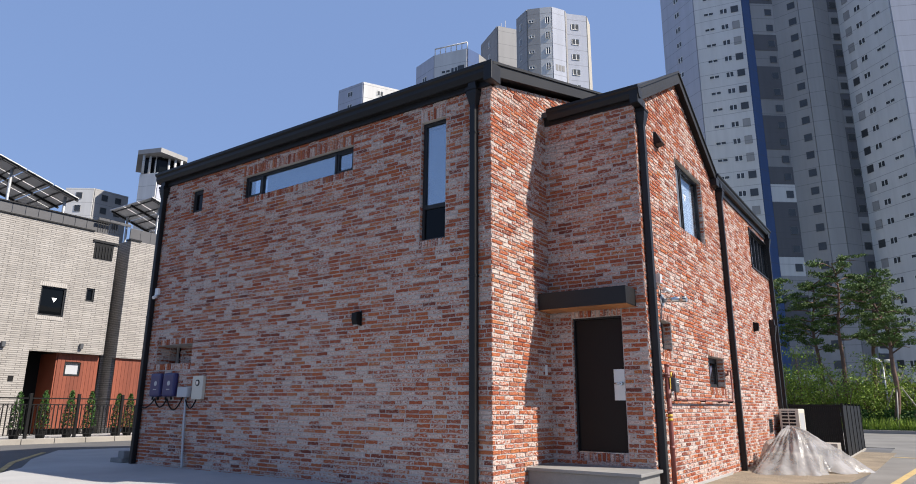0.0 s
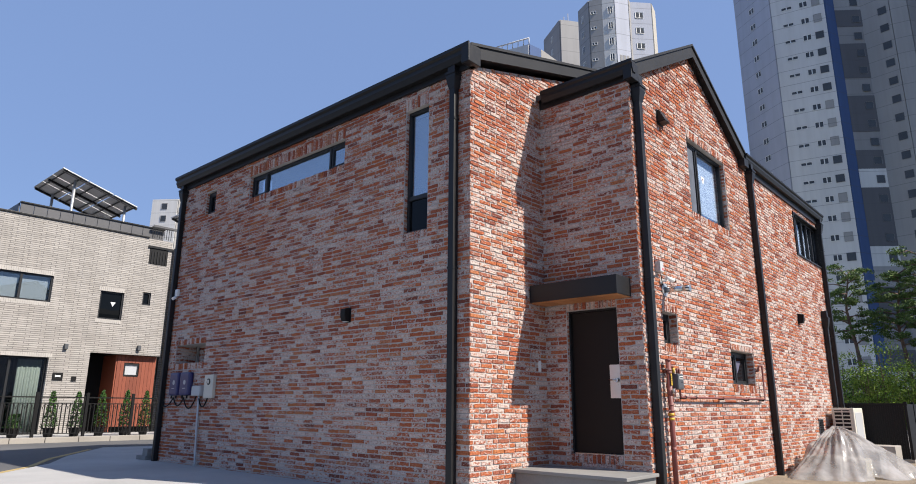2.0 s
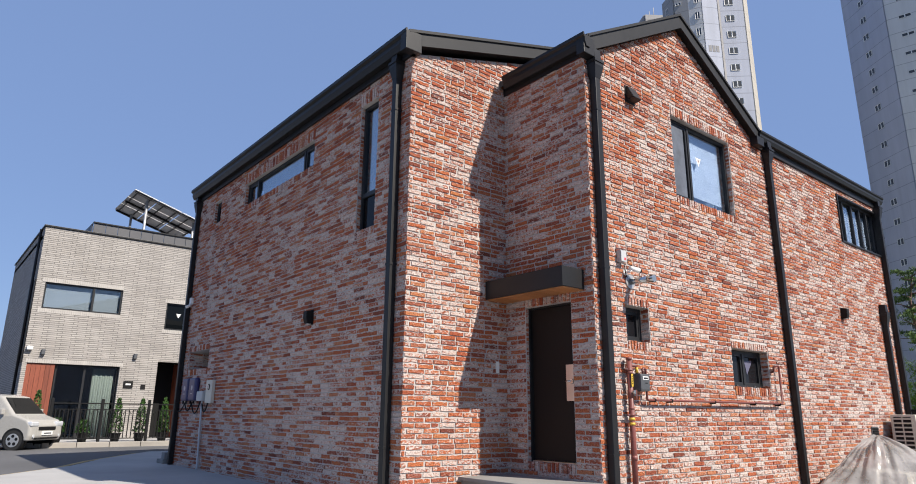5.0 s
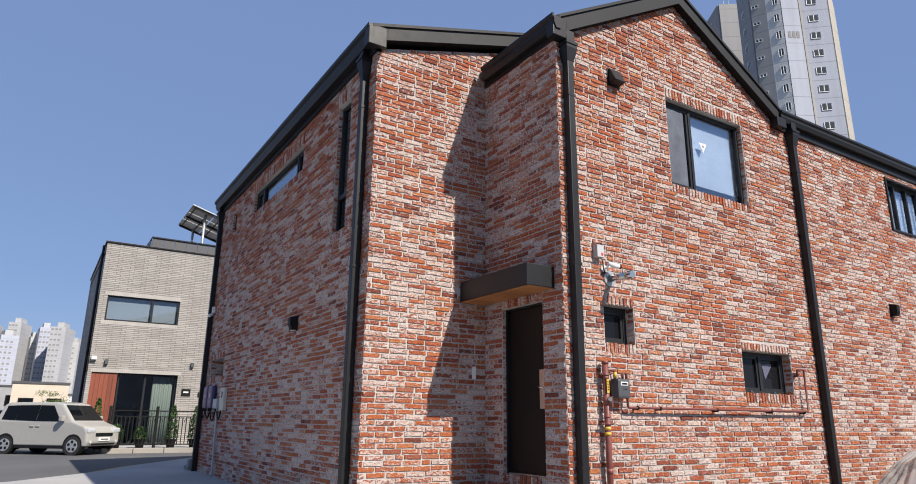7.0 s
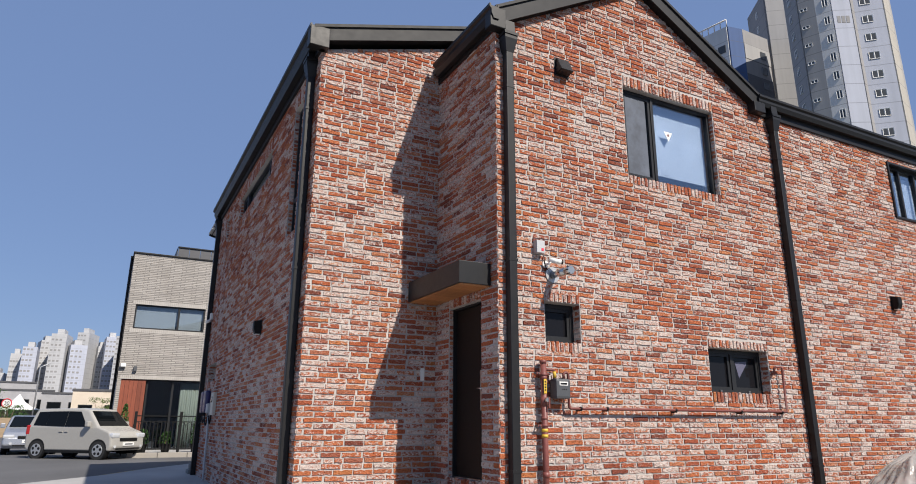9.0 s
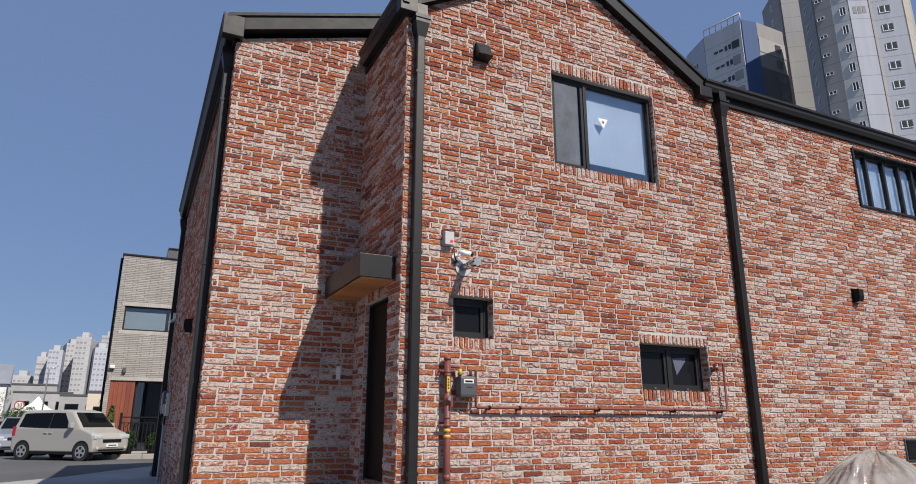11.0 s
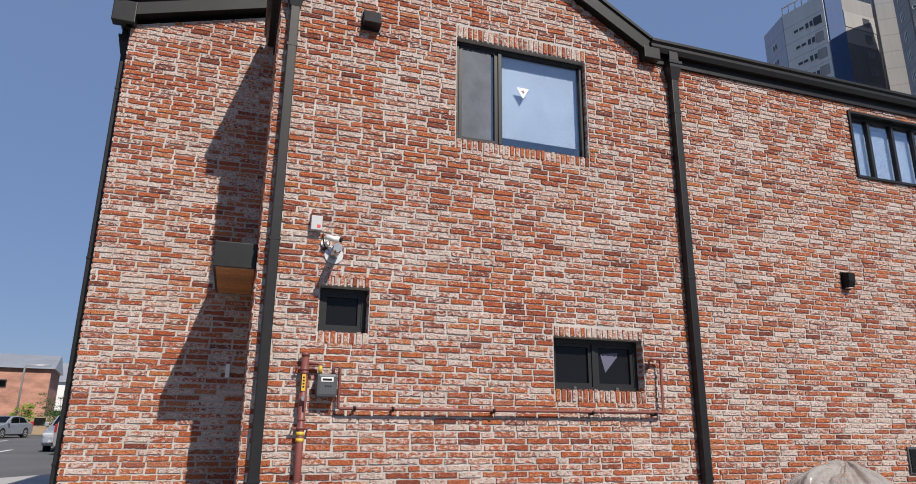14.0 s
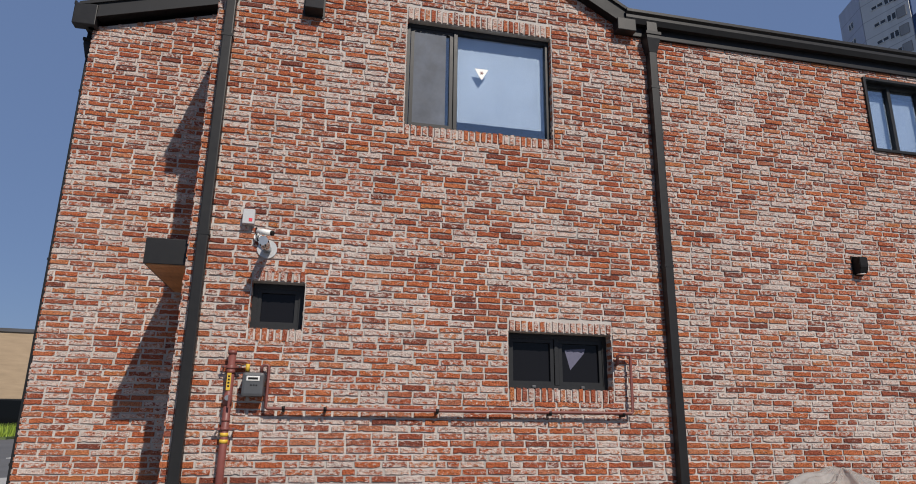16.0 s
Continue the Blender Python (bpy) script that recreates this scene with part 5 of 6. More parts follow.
WT = {"twin": window_mesh(1.35, 1.1, "twin"), "dark": window_mesh(1.35, 1.4, "dark"), "vent": window_mesh(1.8, 0.62, "twin"), "panel": window_mesh(1.3, 1.6, "panel"), "slit": window_mesh(0.7, 1.25, "twin"), "vent_small": window_mesh(0.9, 0.5, "twin")}


def tower(plan, height, label, back, storey=2.9, z0=0.0):
    """A tower block on a plan of points; each facet: (end point, paint, window columns (share, kind)[, bands])."""
    t = thing("tower_block", label, "apartment tower", "apartment towers")
    pts = [Vector((*q[0], 0)) for q in plan]
    bm = bmesh.new()
    bm_prism(bm, [(p.x, p.y) for p in pts] + list(back), "z", z0, height)
    part("core", bm, "t_grey", t)
    rng = random.Random(len(plan))
    for a, (b, q) in zip(pts, [(Vector((*q[0], 0)), q) for q in plan[1:]]):
        d = (b - a).normalized()
        n = Vector((d.y, -d.x, 0))
        length = (b - a).length
        rot = Matrix((d, -n, Vector((0, 0, 1)))).transposed().to_4x4()
        bm = bmesh.new()
        m = Matrix.Translation(a) @ rot
        bm_box(bm, 0.0, -0.25, z0, length, -0.001, height + 0.3, m=m)
        part("wall", bm, q[1], t)
        if len(q) > 3:
            for s in range(int(height / storey)):
                c = rng.choice(q[3])
                if c:
                    box_part("band", t, c, 0.03, -0.32, z0 + s * storey + 0.1, length - 0.03, -0.251, z0 + (s + 1) * storey + 0.09, m=m)
        for share, kind in q[2]:
            off = 0.33 if len(q) > 3 else 0.26
            for s in range(int((height - z0) / storey)):
                k = kind
                if kind == "mix":
                    k = rng.choice(("dark", "panel", "panel", "panel"))
                z = z0 + s * storey + 1.6
                piece("window", WT[k], t, m @ pose(length * share, -off, z))
    return t


def at_az(az, r):
    return (r * math.sin(radians(az)), r * math.cos(radians(az)))


def far(az, r):
    return at_az(az, r * 1.18)


tower([(far(-15.8, 112),), (far(-13.0, 106), "t_blue", ((0.5, "twin"),)), (far(-9.05, 106), "t_white", ((0.3, "vent"), (0.62, "twin"), (0.85, "mix"))),
       (far(-8.45, 108), "t_deep", ()), (far(-6.67, 110), "t_mid", ((0.75, "dark"),), ("t_dark", "t_grey", "t_dark", None, "t_white", None)),
       (far(-4.7, 109), "t_grey", ((0.75, "dark"),)), (far(-3.6, 109.3), "t_grey", ()), (far(-2.66, 112), "t_mid", ()), (far(-1.93, 113), "t_dark", ((0.5, "dark"),), ("t_dark", "t_mid", "t_white", None, None)),
       (far(1.66, 107), "t_white", ((0.2, "mix"), (0.42, "twin"), (0.75, "vent"))), (far(7.0, 113), "t_blue", ((0.42, "twin"), (0.8, "twin")))], 118,
      "very tall grey and pale blue apartment tower", [far(7.0, 120), far(-15.0, 120)], storey=3.42)
t602 = tower([(at_az(-29.4, 103.5),), (at_az(-28.4, 100.8), "t_grey", ((0.45, "slit"),)), (at_az(-27.2, 100.6), "t_grey", ((0.3, "vent_small"),)), (at_az(-26.1, 100.5), "t_white", ((0.66, "slit"),)), (at_az(-24.9, 101.9), "t_blue", ()),
              (at_az(-24.75, 102.9), "t_mid", ()), (at_az(-22.85, 104.3), "t_blue", ((0.42, "twin"),)), (at_az(-22.6, 107.0), "t_sunlit", ())], 67.6,
             "pale blue and white apartment tower with a number high up", [at_az(-22.6, 116), at_az(-29.4, 116)], z0=0.0)
back = tower([(at_az(-32.89, 126),), (at_az(-31.34, 119), "t_mid", ((0.55, "slit"),)), (at_az(-28.6, 121.5), "t_grey", ())], 76.2, "grey apartment tower with a flat roof", [at_az(-28.6, 130), at_az(-32.4, 134)])
white_tower = tower([(at_az(-39.14, 118),), (at_az(-37.45, 113.2), "t_blue", ((0.5, "twin"),)), (at_az(-34.32, 110.5), "t_white", ((0.36, "vent"), (0.62, "twin"), (0.83, "mix"))), (at_az(-33.3, 112.5), "t_deep", ()), (at_az(-31.6, 118), "t_mid", ((0.7, "dark"),), ("t_dark", "t_grey", "t_dark", None))], 66.2,
      "white apartment tower with a deep blue stripe", [at_az(-31.6, 122), at_az(-38.6, 127)])
# open parapet rail on the white tower's roof
p0, p1 = Vector((*at_az(-37.45, 113.0), 66.5)), Vector((*at_az(-34.32, 110.3), 66.5))
for k in range(7):
    q = p0.lerp(p1, k / 6)
    tube_part("parapet_post", white_tower, "t_white", [q, q + Vector((0, 0, 1.3))], 0.09, 6)
tube_part("parapet_rail", white_tower, "t_white", [p0 + Vector((0, 0, 1.3)), p1 + Vector((0, 0, 1.3))], 0.14, 6)
tower([(at_az(-46.4, 132),), (at_az(-44.2, 127), "t_blue", ((0.5, "twin"),)), (at_az(-40.4, 130), "t_white", ((0.4, "twin"), (0.8, "mix")))], 67.0, "pale apartment tower behind the house", [at_az(-40.4, 146), at_az(-46.4, 146)])
crown = tower([(at_az(-62.3, 150),), (at_az(-61.0, 147), "t_white", ()), (at_az(-59.2, 150), "t_blue", ((0.4, "dark"),))], 49, "white tower with a glazed crown", [at_az(-59.2, 162), at_az(-62.3, 162)])
for k in range(7):
    a = Vector((*at_az(-62.2 + k * 0.48, 149.2), 0))
    tube_part("pillar", crown, "t_white", [(a.x, a.y, 49.3), (a.x, a.y, 53.6)], 0.28, 6)
bm = bmesh.new()
bm_prism(bm, [at_az(-62.1, 150.5), at_az(-61.0, 148.5), at_az(-59.4, 150.5), at_az(-59.4, 160), at_az(-62.1, 160)], "z", 49.3, 53.4)
part("lantern_glass", bm, "darkglass", crown)
bm = bmesh.new()
bm_prism(bm, [at_az(-62.7, 149.6), at_az(-61.0, 145.6), at_az(-58.9, 149.6), at_az(-58.9, 162), at_az(-62.7, 162)], "z", 53.6, 54.6)
part("lid", bm, "t_grey", crown)
tower([(at_az(-67.3, 160),), (at_az(-65.4, 157), "t_white", ((0.5, "dark"),)), (at_az(-63.0, 160), "t_grey", ((0.3, "dark"), (0.7, "dark")))], 46.5, "white apartment tower far behind the pale house", [at_az(-63, 172), at_az(-67.3, 172)])
# number on the tower, as plain bars
n0, n1 = Vector((*at_az(-26.1, 100.5), 0)), Vector((*at_az(-24.9, 101.9), 0))
nd = (n1 - n0).normalized()
nm = Matrix.Translation(n0) @ Matrix((nd, Vector((-nd.y, nd.x, 0)), Vector((0, 0, 1)))).transposed().to_4x4()
for k in range(3):
    box_part("number_bar", t602, "t_mid", 0.45 + k * 0.62, -0.28, 56.0, 0.92 + k * 0.62, -0.2505, 57.1, m=nm)
# roof masts
for x, y, z in ((*at_az(-30.6, 123), 76.4), (*at_az(-31.0, 124), 76.4)):
    tube_part("mast", back if z > 70 else t602, "t_grey", [(x, y, z - 0.3), (x, y, z + 4)], 0.07, 5)

# ---- the far city ----
rng = random.Random(11)
CITY = [(-99.5, 0.055, 2.0), (-97.2, 0.062, 1.1), (-96.2, 0.088, 0.7), (-95.4, 0.098, 0.9), (-94.5, 0.108, 1.0), (-93.6, 0.118, 1.0), (-92.6, 0.104, 1.1), (-91.9, 0.122, 0.8),
        (-91.0, 0.104, 0.9), (-90.3, 0.118, 0.9), (-89.2, 0.12, 1.0), (-88.2, 0.10, 0.9), (-100.8, 0.06, 0.9)]
for k, (az, tan, wd) in enumerate(CITY):
    r = 430 + 40 * rng.random()
    cx, cy = 2.9 + r * math.sin(radians(az)), 6.5 + r * math.cos(radians(az))
    h = 1.2 + tan * 0.92 * r
    half = r * math.tan(radians(wd / 2))
    t = thing("distant_tower", "pale distant apartment tower in the haze", "apartment tower", "distant towers", at=(cx, cy, 0), rz=90 + rng.uniform(-18, 18))
    box_part("block", t, ("t_blue", "t_hazed", "t_hazed")[k % 3], -half, -9, 0, half, 9, h)
    box_part("roof_house", t, "t_hazed", -half * 0.5, -5, h, half * 0.4, 5, h + 3)
    v, f = [], []
    cols = max(4, int(half * 2 / 2.3))
    for face in (-1, 1):
        for i in range(cols):
            if i % 4 == 3:
                continue
            x = -half + (i + 0.5) * 2 * half / cols
            for s in range(int(h / 2.9)):
                b = len(v)
                v += [(x - 0.6, face * 9.05, s * 2.9 + 1.0), (x + 0.6, face * 9.05, s * 2.9 + 1.0), (x + 0.6, face * 9.05, s * 2.9 + 2.0), (x - 0.6, face * 9.05, s * 2.9 + 2.0)]
                f.append((b, b + 1, b + 2, b + 3))
    tagged(bulk("window_grid", v, f, "t_mid", t), kind="stuff")


# ---- low houses down the street ----
def low_house(at, rz, w, d, h, paint, label, wins=(), roof=None):
    t = thing("street_house", label, "house", "houses down the street", at, rz)
    box_part("wall", t, paint, -w / 2, 0, 0, w / 2, d, h)
    if roof:
        bm = bmesh.new()
        bm_prism(bm, [(-0.4, h - 0.1), (d / 2, h + roof), (d + 0.4, h - 0.1)], "x", -w / 2 - 0.3, w / 2 + 0.3)
        part("roof", bm, "galv" if roof < 3 else "zinc", t)
    else:
        box_part("coping", t, "zinc", -w / 2 - 0.1, -0.1, h, w / 2 + 0.1, d + 0.1, h + 0.25)
    for x, z, ww, hh in wins:
        ob = box_part("window", t, "frame", x - ww / 2 - 0.1, -0.06, z - 0.1, x + ww / 2 + 0.1, -0.001, z + hh + 0.1)
        box_part("pane", ob, "darkglass", x - ww / 2, -0.09, z, x + ww / 2, -0.06, z + hh)
    return t


M["paint_white"] = surface("white_render", (0.66, 0.66, 0.66), 0.85, vary=0.08, fine=6, relief=0.1)
M["paint_grey"] = surface("grey_render", (0.33, 0.33, 0.34), 0.85, vary=0.1, fine=6, relief=0.1)
M["paint_cream"] = surface("cream_render", (0.60, 0.52, 0.42), 0.85, vary=0.08, fine=6, relief=0.1)
M["paint_tan"] = surface("tan_brick_wall", (0.36, 0.27, 0.18), 0.9, vary=0.12, fine=9, relief=0.3, stretch=(1, 1, 6))
M["paint_brick"] = surface("pink_brick_wall", (0.42, 0.22, 0.16), 0.9, vary=0.3, fine=7, relief=0.3, stretch=(1, 1, 3))


def on_ray(ex, ey, dx, dy, r):
    return (ex + dx * r, ey + dy * r, -0.05)


low_house((-94.8, -10.2, -0.05), 97, 6.5, 9, 6.0, "paint_white", "white rendered house with a dark pitched roof", [(2.2, 3.2, 0.8, 1.4), (2.6, 0.4, 0.7, 1.5), (-1, 1, 1.2, 1.2)], roof=2.6)
low_house(on_ray(3.4, 8.5, -0.9905, -0.137, 125), 95, 9.5, 10, 7.0, "paint_grey", "grey flat-roofed house with a dark balcony", [(1.5, 1.2, 3.0, 1.3), (-3, 3.5, 1.5, 1.2)])
low_house(on_ray(2.9, 5.6, -0.9955, -0.09, 118), 94, 7.6, 10, 5.6, "paint_grey", "low grey rendered house", [(0, 3.0, 1.4, 1.3), (2.6, 3.0, 1.4, 1.3), (-2.4, 3.0, 1.4, 1.3)])
low_house(on_ray(2.9, 5.6, -0.999, -0.045, 110), 92, 5.6, 10, 5.0, "paint_grey", "mid-grey rendered house with square windows", [(-1.2, 2.6, 1.5, 1.2), (1.4, 2.6, 1.5, 1.2)])
low_house(on_ray(2.9, 5.6, -1.0, -0.006, 92), 90, 5.6, 9, 4.8, "paint_cream", "cream rendered house with dark windows", [(-1.3, 2.4, 1.3, 0.7), (1.5, 2.4, 1.3, 0.7)])
low_house(on_ray(2.9, 5.6, -0.9995, 0.03, 94), 90, 4, 9, 3.6, "paint_white", "small white flat-roofed street building", [])
low_house((-68.9, -13.5, -0.05), 98, 13, 10, 6.0, "paint_brick", "pinkish brick house with a seamed grey metal roof", [(-1.8, 4.2, 1.9, 0.5), (2.0, 4.2, 1.9, 0.5)], roof=1.6)
tan = low_house((-49.6, -13.4, -0.05), 95, 9.5, 8, 7.3, "paint_tan", "tan brick building over a dark glazed ground floor", [(0.0, -0.1, 9.2, 2.6)])

tent = thing("event_tent", "white peaked canvas tent", "tent", at=(-112.4, -5.3, -0.05))
tent.scale = (1.2, 1.2, 1.22)
bm = bmesh.new()
rings = [[bm.verts.new((s * a, s * b, z)) for a, b in ((-1, -1), (1, -1), (1, 1), (-1, 1))] for s, z in ((2.5, 2.3), (1.3, 2.75), (0.6, 3.3), (0.06, 4.1))]
for a, b in zip(rings, rings[1:]):
    for i in range(4):
        bm.faces.new((a[i], a[(i + 1) % 4], b[(i + 1) % 4], b[i]))
bm.faces.new(rings[-1])
part("canopy", bm, "white", tent)
for a, b in ((-1, -1), (1, -1), (1, 1), (-1, 1)):
    tube_part("pole", tent, "white", [(2.4 * a, 2.4 * b, 0), (2.4 * a, 2.4 * b, 2.4)], 0.05, 6)

sign = thing("speed_limit_sign", "round white speed sign with a red rim on a grey pole", "road sign", at=(-67.4, -1.75, -0.05), rz=82)
tube_part("pole", sign, "galv", [(0, 0, 0), (0, 0, 3.2)], 0.04, 8)
tube_part("disc", sign, "white", [(0, -0.045, 2.75), (0, -0.065, 2.75)], 0.4, 28)
bm = bmesh.new()
bm_tube(bm, [(0.37 * math.cos(a), -0.07, 2.75 + 0.37 * math.sin(a)) for a in (2 * math.pi * i / 28 for i in range(29))], 0.045, 6)
part("rim", bm, "red", sign)
cu = bpy.data.curves.new("numerals", "FONT")
cu.body, cu.size, cu.align_x, cu.align_y, cu.extrude = "30", 0.42, "CENTER", "CENTER", 0.004
cu.materials.append(M["black"])
tx = new("numerals", cu)
tx.parent = sign
tx.matrix_local = pose(0, -0.072, 2.75, 90, 0, 0)
pole = thing("street_pole", "thin grey lamp pole", "lamp post", at=on_ray(3.4, 8.5, -0.9925, -0.122, 60))
tube_part("mast", pole, "galv", [(0, 0, 0), (0, 0, 5.2), (0, 0.6, 5.5)], 0.05, 8)
pole = thing("street_pole", "bent grey lamp pole by the brick house", "lamp post", at=on_ray(3.4, 10.0, -0.9665, -0.2565, 62))
tube_part("mast", pole, "galv", [(0, 0, 0), (0, 0, 5.1), (0, 0.1, 5.3), (0, 1.8, 5.35)], 0.07, 8)
cone = thing("traffic_cone", "orange plastic traffic cone on the road", "traffic cone", at=on_ray(3.4, 8.5, -0.9854, -0.1704, 60))
bm = bmesh.new()
bm_tube(bm, [(0, 0, 0.04), (0, 0, 0.9)], 0.18, 14, r_end=0.03)
bm_box(bm, -0.25, -0.25, 0, 0.25, 0.25, 0.05)
M["orange"] = surface("orange_plastic", (0.75, 0.12, 0.03), 0.5, vary=0.08, relief=0)
part("cone_body", bm, "orange", cone)
wall = thing("garden_wall", "low brown garden wall with dark railings", "wall", at=on_ray(3.4, 8.5, -0.983, -0.184, 66), rz=80)
box_part("wall_body", wall, "paint_tan", -6, 0, 0, 3.2, 0.3, 1.5)
for i in range(5):
    box_part("railing_panel", wall, "black", -5.5 + i * 1.6, -0.03, 0.75, -4.6 + i * 1.6, 0.0, 1.35)
hedge = thing("board_fence", "brown board fence at the roadside", "fence", at=on_ray(2.9, 5.6, -0.995, -0.09, 75), rz=86)
for i in range(14):
    box_part("board", hedge, "cedar", -3.5 + i * 0.5, 0, 0, -3.03 + i * 0.5, 0.05, 1.5)


# ---- trees and shrubs ----
def pine(at, h, seed, lean=0.0, spread=2.2):
    """A bare leaning trunk and a crown of flat, ragged needle pads on crooked limbs."""
    t = thing("pine_tree", "tall red-barked pine with layered flat needle clumps", "tree", "pines beside the road", at)
    rng = random.Random(seed)
    pts = []
    for i in range(13):
        u = i / 12
        pts.append((lean * u * h + 0.22 * math.sin(u * 5.5 + seed) + 0.08 * math.sin(u * 13 + seed), 0.2 * math.sin(u * 3.1 + seed * 2), u * h * 0.95))
    bm = bmesh.new()
    bm_tube(bm, pts, 0.16, 9, r_end=0.04)
    part("trunk", bm, "bark", t)
    lp = []
    for k in range(22):
        u = 0.52 + 0.47 * k / 21
        i = min(11, int(u * 12))
        b = Vector(pts[i]).lerp(Vector(pts[i + 1]), u * 12 - i)
        a = k * 2.4 + rng.uniform(-0.5, 0.5)
        reach = spread * (0.35 + 0.75 * math.sin(math.pi * min(1.0, (1.03 - u) / 0.53 * 0.75 + 0.12))) * rng.uniform(0.55, 1.1)
        e = b + Vector((math.cos(a) * reach, math.sin(a) * reach, rng.uniform(-0.15, 0.45)))
        mid = b.lerp(e, 0.5) + Vector((rng.uniform(-0.15, 0.15), rng.uniform(-0.15, 0.15), rng.uniform(-0.1, 0.3)))
        bm = bmesh.new()
        bm_tube(bm, [b, mid, e], 0.05, 5, r_end=0.012)
        part("limb", bm, "bark", t)
        for sh in (0.55, 0.8, 1.0):
            c = b.lerp(e, sh) + Vector((rng.uniform(-0.3, 0.3), rng.uniform(-0.3, 0.3), 0.1 + rng.uniform(-0.1, 0.15)))
            w = rng.uniform(0.26, 0.46)
            for _ in range(5):
                tuft = c + Vector((rng.gauss(0, 0.5) * w, rng.gauss(0, 0.5) * w, abs(rng.gauss(0, 0.12))))
                for _ in range(26):
                    lp.append((tuft + Vector((rng.gauss(0, 0.11), rng.gauss(0, 0.11), rng.gauss(0, 0.045))), rng.uniform(0.6, 1.2)))
    v, f = leaves(lp, 0.07, rng, 0.25)
    tagged(bulk("crown", v, f, "pine", t), kind="stuff")
    return t


def shrub(at, w, h, seed, material="leaf", label="loose bright green shrub"):
    """Forked stems carrying flat sprays of leaves with gaps between them."""
    t = thing("shrub", label, "shrub", "roadside shrubs", at)
    rng = random.Random(seed)
    bm = bmesh.new()
    lp = []
    for k in range(13):
        a, reach = k * 2.4 + rng.uniform(-0.4, 0.4), w * 0.5 * rng.uniform(0.25, 1)
        e = Vector((math.cos(a) * reach, math.sin(a) * reach, h * rng.uniform(0.45, 1.0)))
        bm_tube(bm, [(0, 0, 0), e * 0.5 + Vector((0, 0, h * 0.1)), e], 0.035, 5, r_end=0.01)
        for _ in range(6):
            c = e * rng.uniform(0.45, 1.05) + Vector((rng.gauss(0, w * 0.10), rng.gauss(0, w * 0.10), rng.gauss(0, h * 0.06)))
            q = rng.uniform(0.5, 1.0) * w * 0.10
            for _ in range(42):
                lp.append((c + Vector((rng.gauss(0, q), rng.gauss(0, q), rng.gauss(0, q * 0.35))), rng.uniform(0.6, 1.3)))
    part("stem", bm, "bark", t)
    lp = [(p, s) for p, s in lp if p.z > 0.05]
    v, f = leaves(lp, 0.062, rng, 0.3)
    tagged(bulk("foliage", v, f, material, t), kind="stuff")
    return t


slab("lawn", [(-40, 43), (60, 43), (60, 95), (-40, 95)], -0.3, 0.15, "lawn", "rough green lawn beyond the road", "ground")
slab("kerb_2", [(-40, 42.7), (60, 42.7), (60, 42.99), (-40, 42.99)], -0.3, 0.12, "kerb", "pale stone kerb along the lawn", "kerb")
for az, r, h, s, ln in ((-9.2, 47, 9.6, 1, -0.01), (-6.0, 47, 9.3, 2, -0.05), (-4.6, 46, 10.4, 3, -0.03), (-3.1, 48, 9.5, 4, 0.03), (-1.75, 45, 8.3, 5, -0.05), (-12.3, 50, 9.8, 7, 0.0)):
    pine((*at_az(az, r), 0.15), h, s, ln, 1.65 if s == 3 else 1.4)
for k, (az, r, w, h) in enumerate(((-10.5, 46, 4, 4.2), (-9.0, 44.5, 3.5, 3.4), (-7.9, 45, 4.2, 4.6), (-6.5, 46, 3.5, 3.4), (-5.0, 45.5, 4, 4.4), (-3.6, 46, 3.6, 3.6), (-2.6, 47, 4, 4.0), (-1.4, 48, 3.6, 3.2), (0.4, 48, 4, 4.2), (-12.5, 47, 4, 4.2))):
    shrub((*at_az(az, r), 0.15), w, h, 40 + k)
for k in range(9):
    az = -14 + k * 2.2
    shrub((*at_az(az, 56), 0.15), 5, 3.6, 60 + k, "conifer", "dark evergreen shrub below the tower")
for k in range(10):
    shrub((*at_az(-4.0 + k * 0.8, 45.2 + 0.4 * (k % 2)), 0.15), 1.2, 1.0, 80 + k, "conifer", "low clipped green hedge shrub")
lamp_post = thing("street_lamp", "thin grey post with two small lamp heads", "street lamp", at=(*at_az(-2.45, 46), 0.15))
tube_part("post", lamp_post, "galv", [(0, 0, 0), (0, 0, 3.75)], 0.045, 8)
for sx in (-1, 1):
    head = tube_part("lamp_head", lamp_post, "white", [(sx * 0.12, 0, 3.78), (sx * 0.5, -0.05, 3.88 - 0.12 * sx)], 0.1, 12, "white lamp head")
    tube_part("arm", lamp_post, "galv", [(0, 0, 3.72), (sx * 0.16, 0, 3.79)], 0.03, 6)
for az, rr in ((-1.75, 45), (-4.6, 46), (-6.0, 47)):
    bx, by = at_az(az, rr)
    stake = thing("tree_stake", "set of slanting wooden stakes bracing a pine trunk", "tree stake", "tree stakes", (bx, by, 0.15))
    for k in range(3):
        a = 0.4 + k * 2.094
        tube_part("pole", stake, "kerb", [(1.5 * math.cos(a), 1.5 * math.sin(a), 0.0), (0.18 * math.cos(a), 0.18 * math.sin(a), 2.3)], 0.035, 7)
v, f = [], []
rng = random.Random(8)
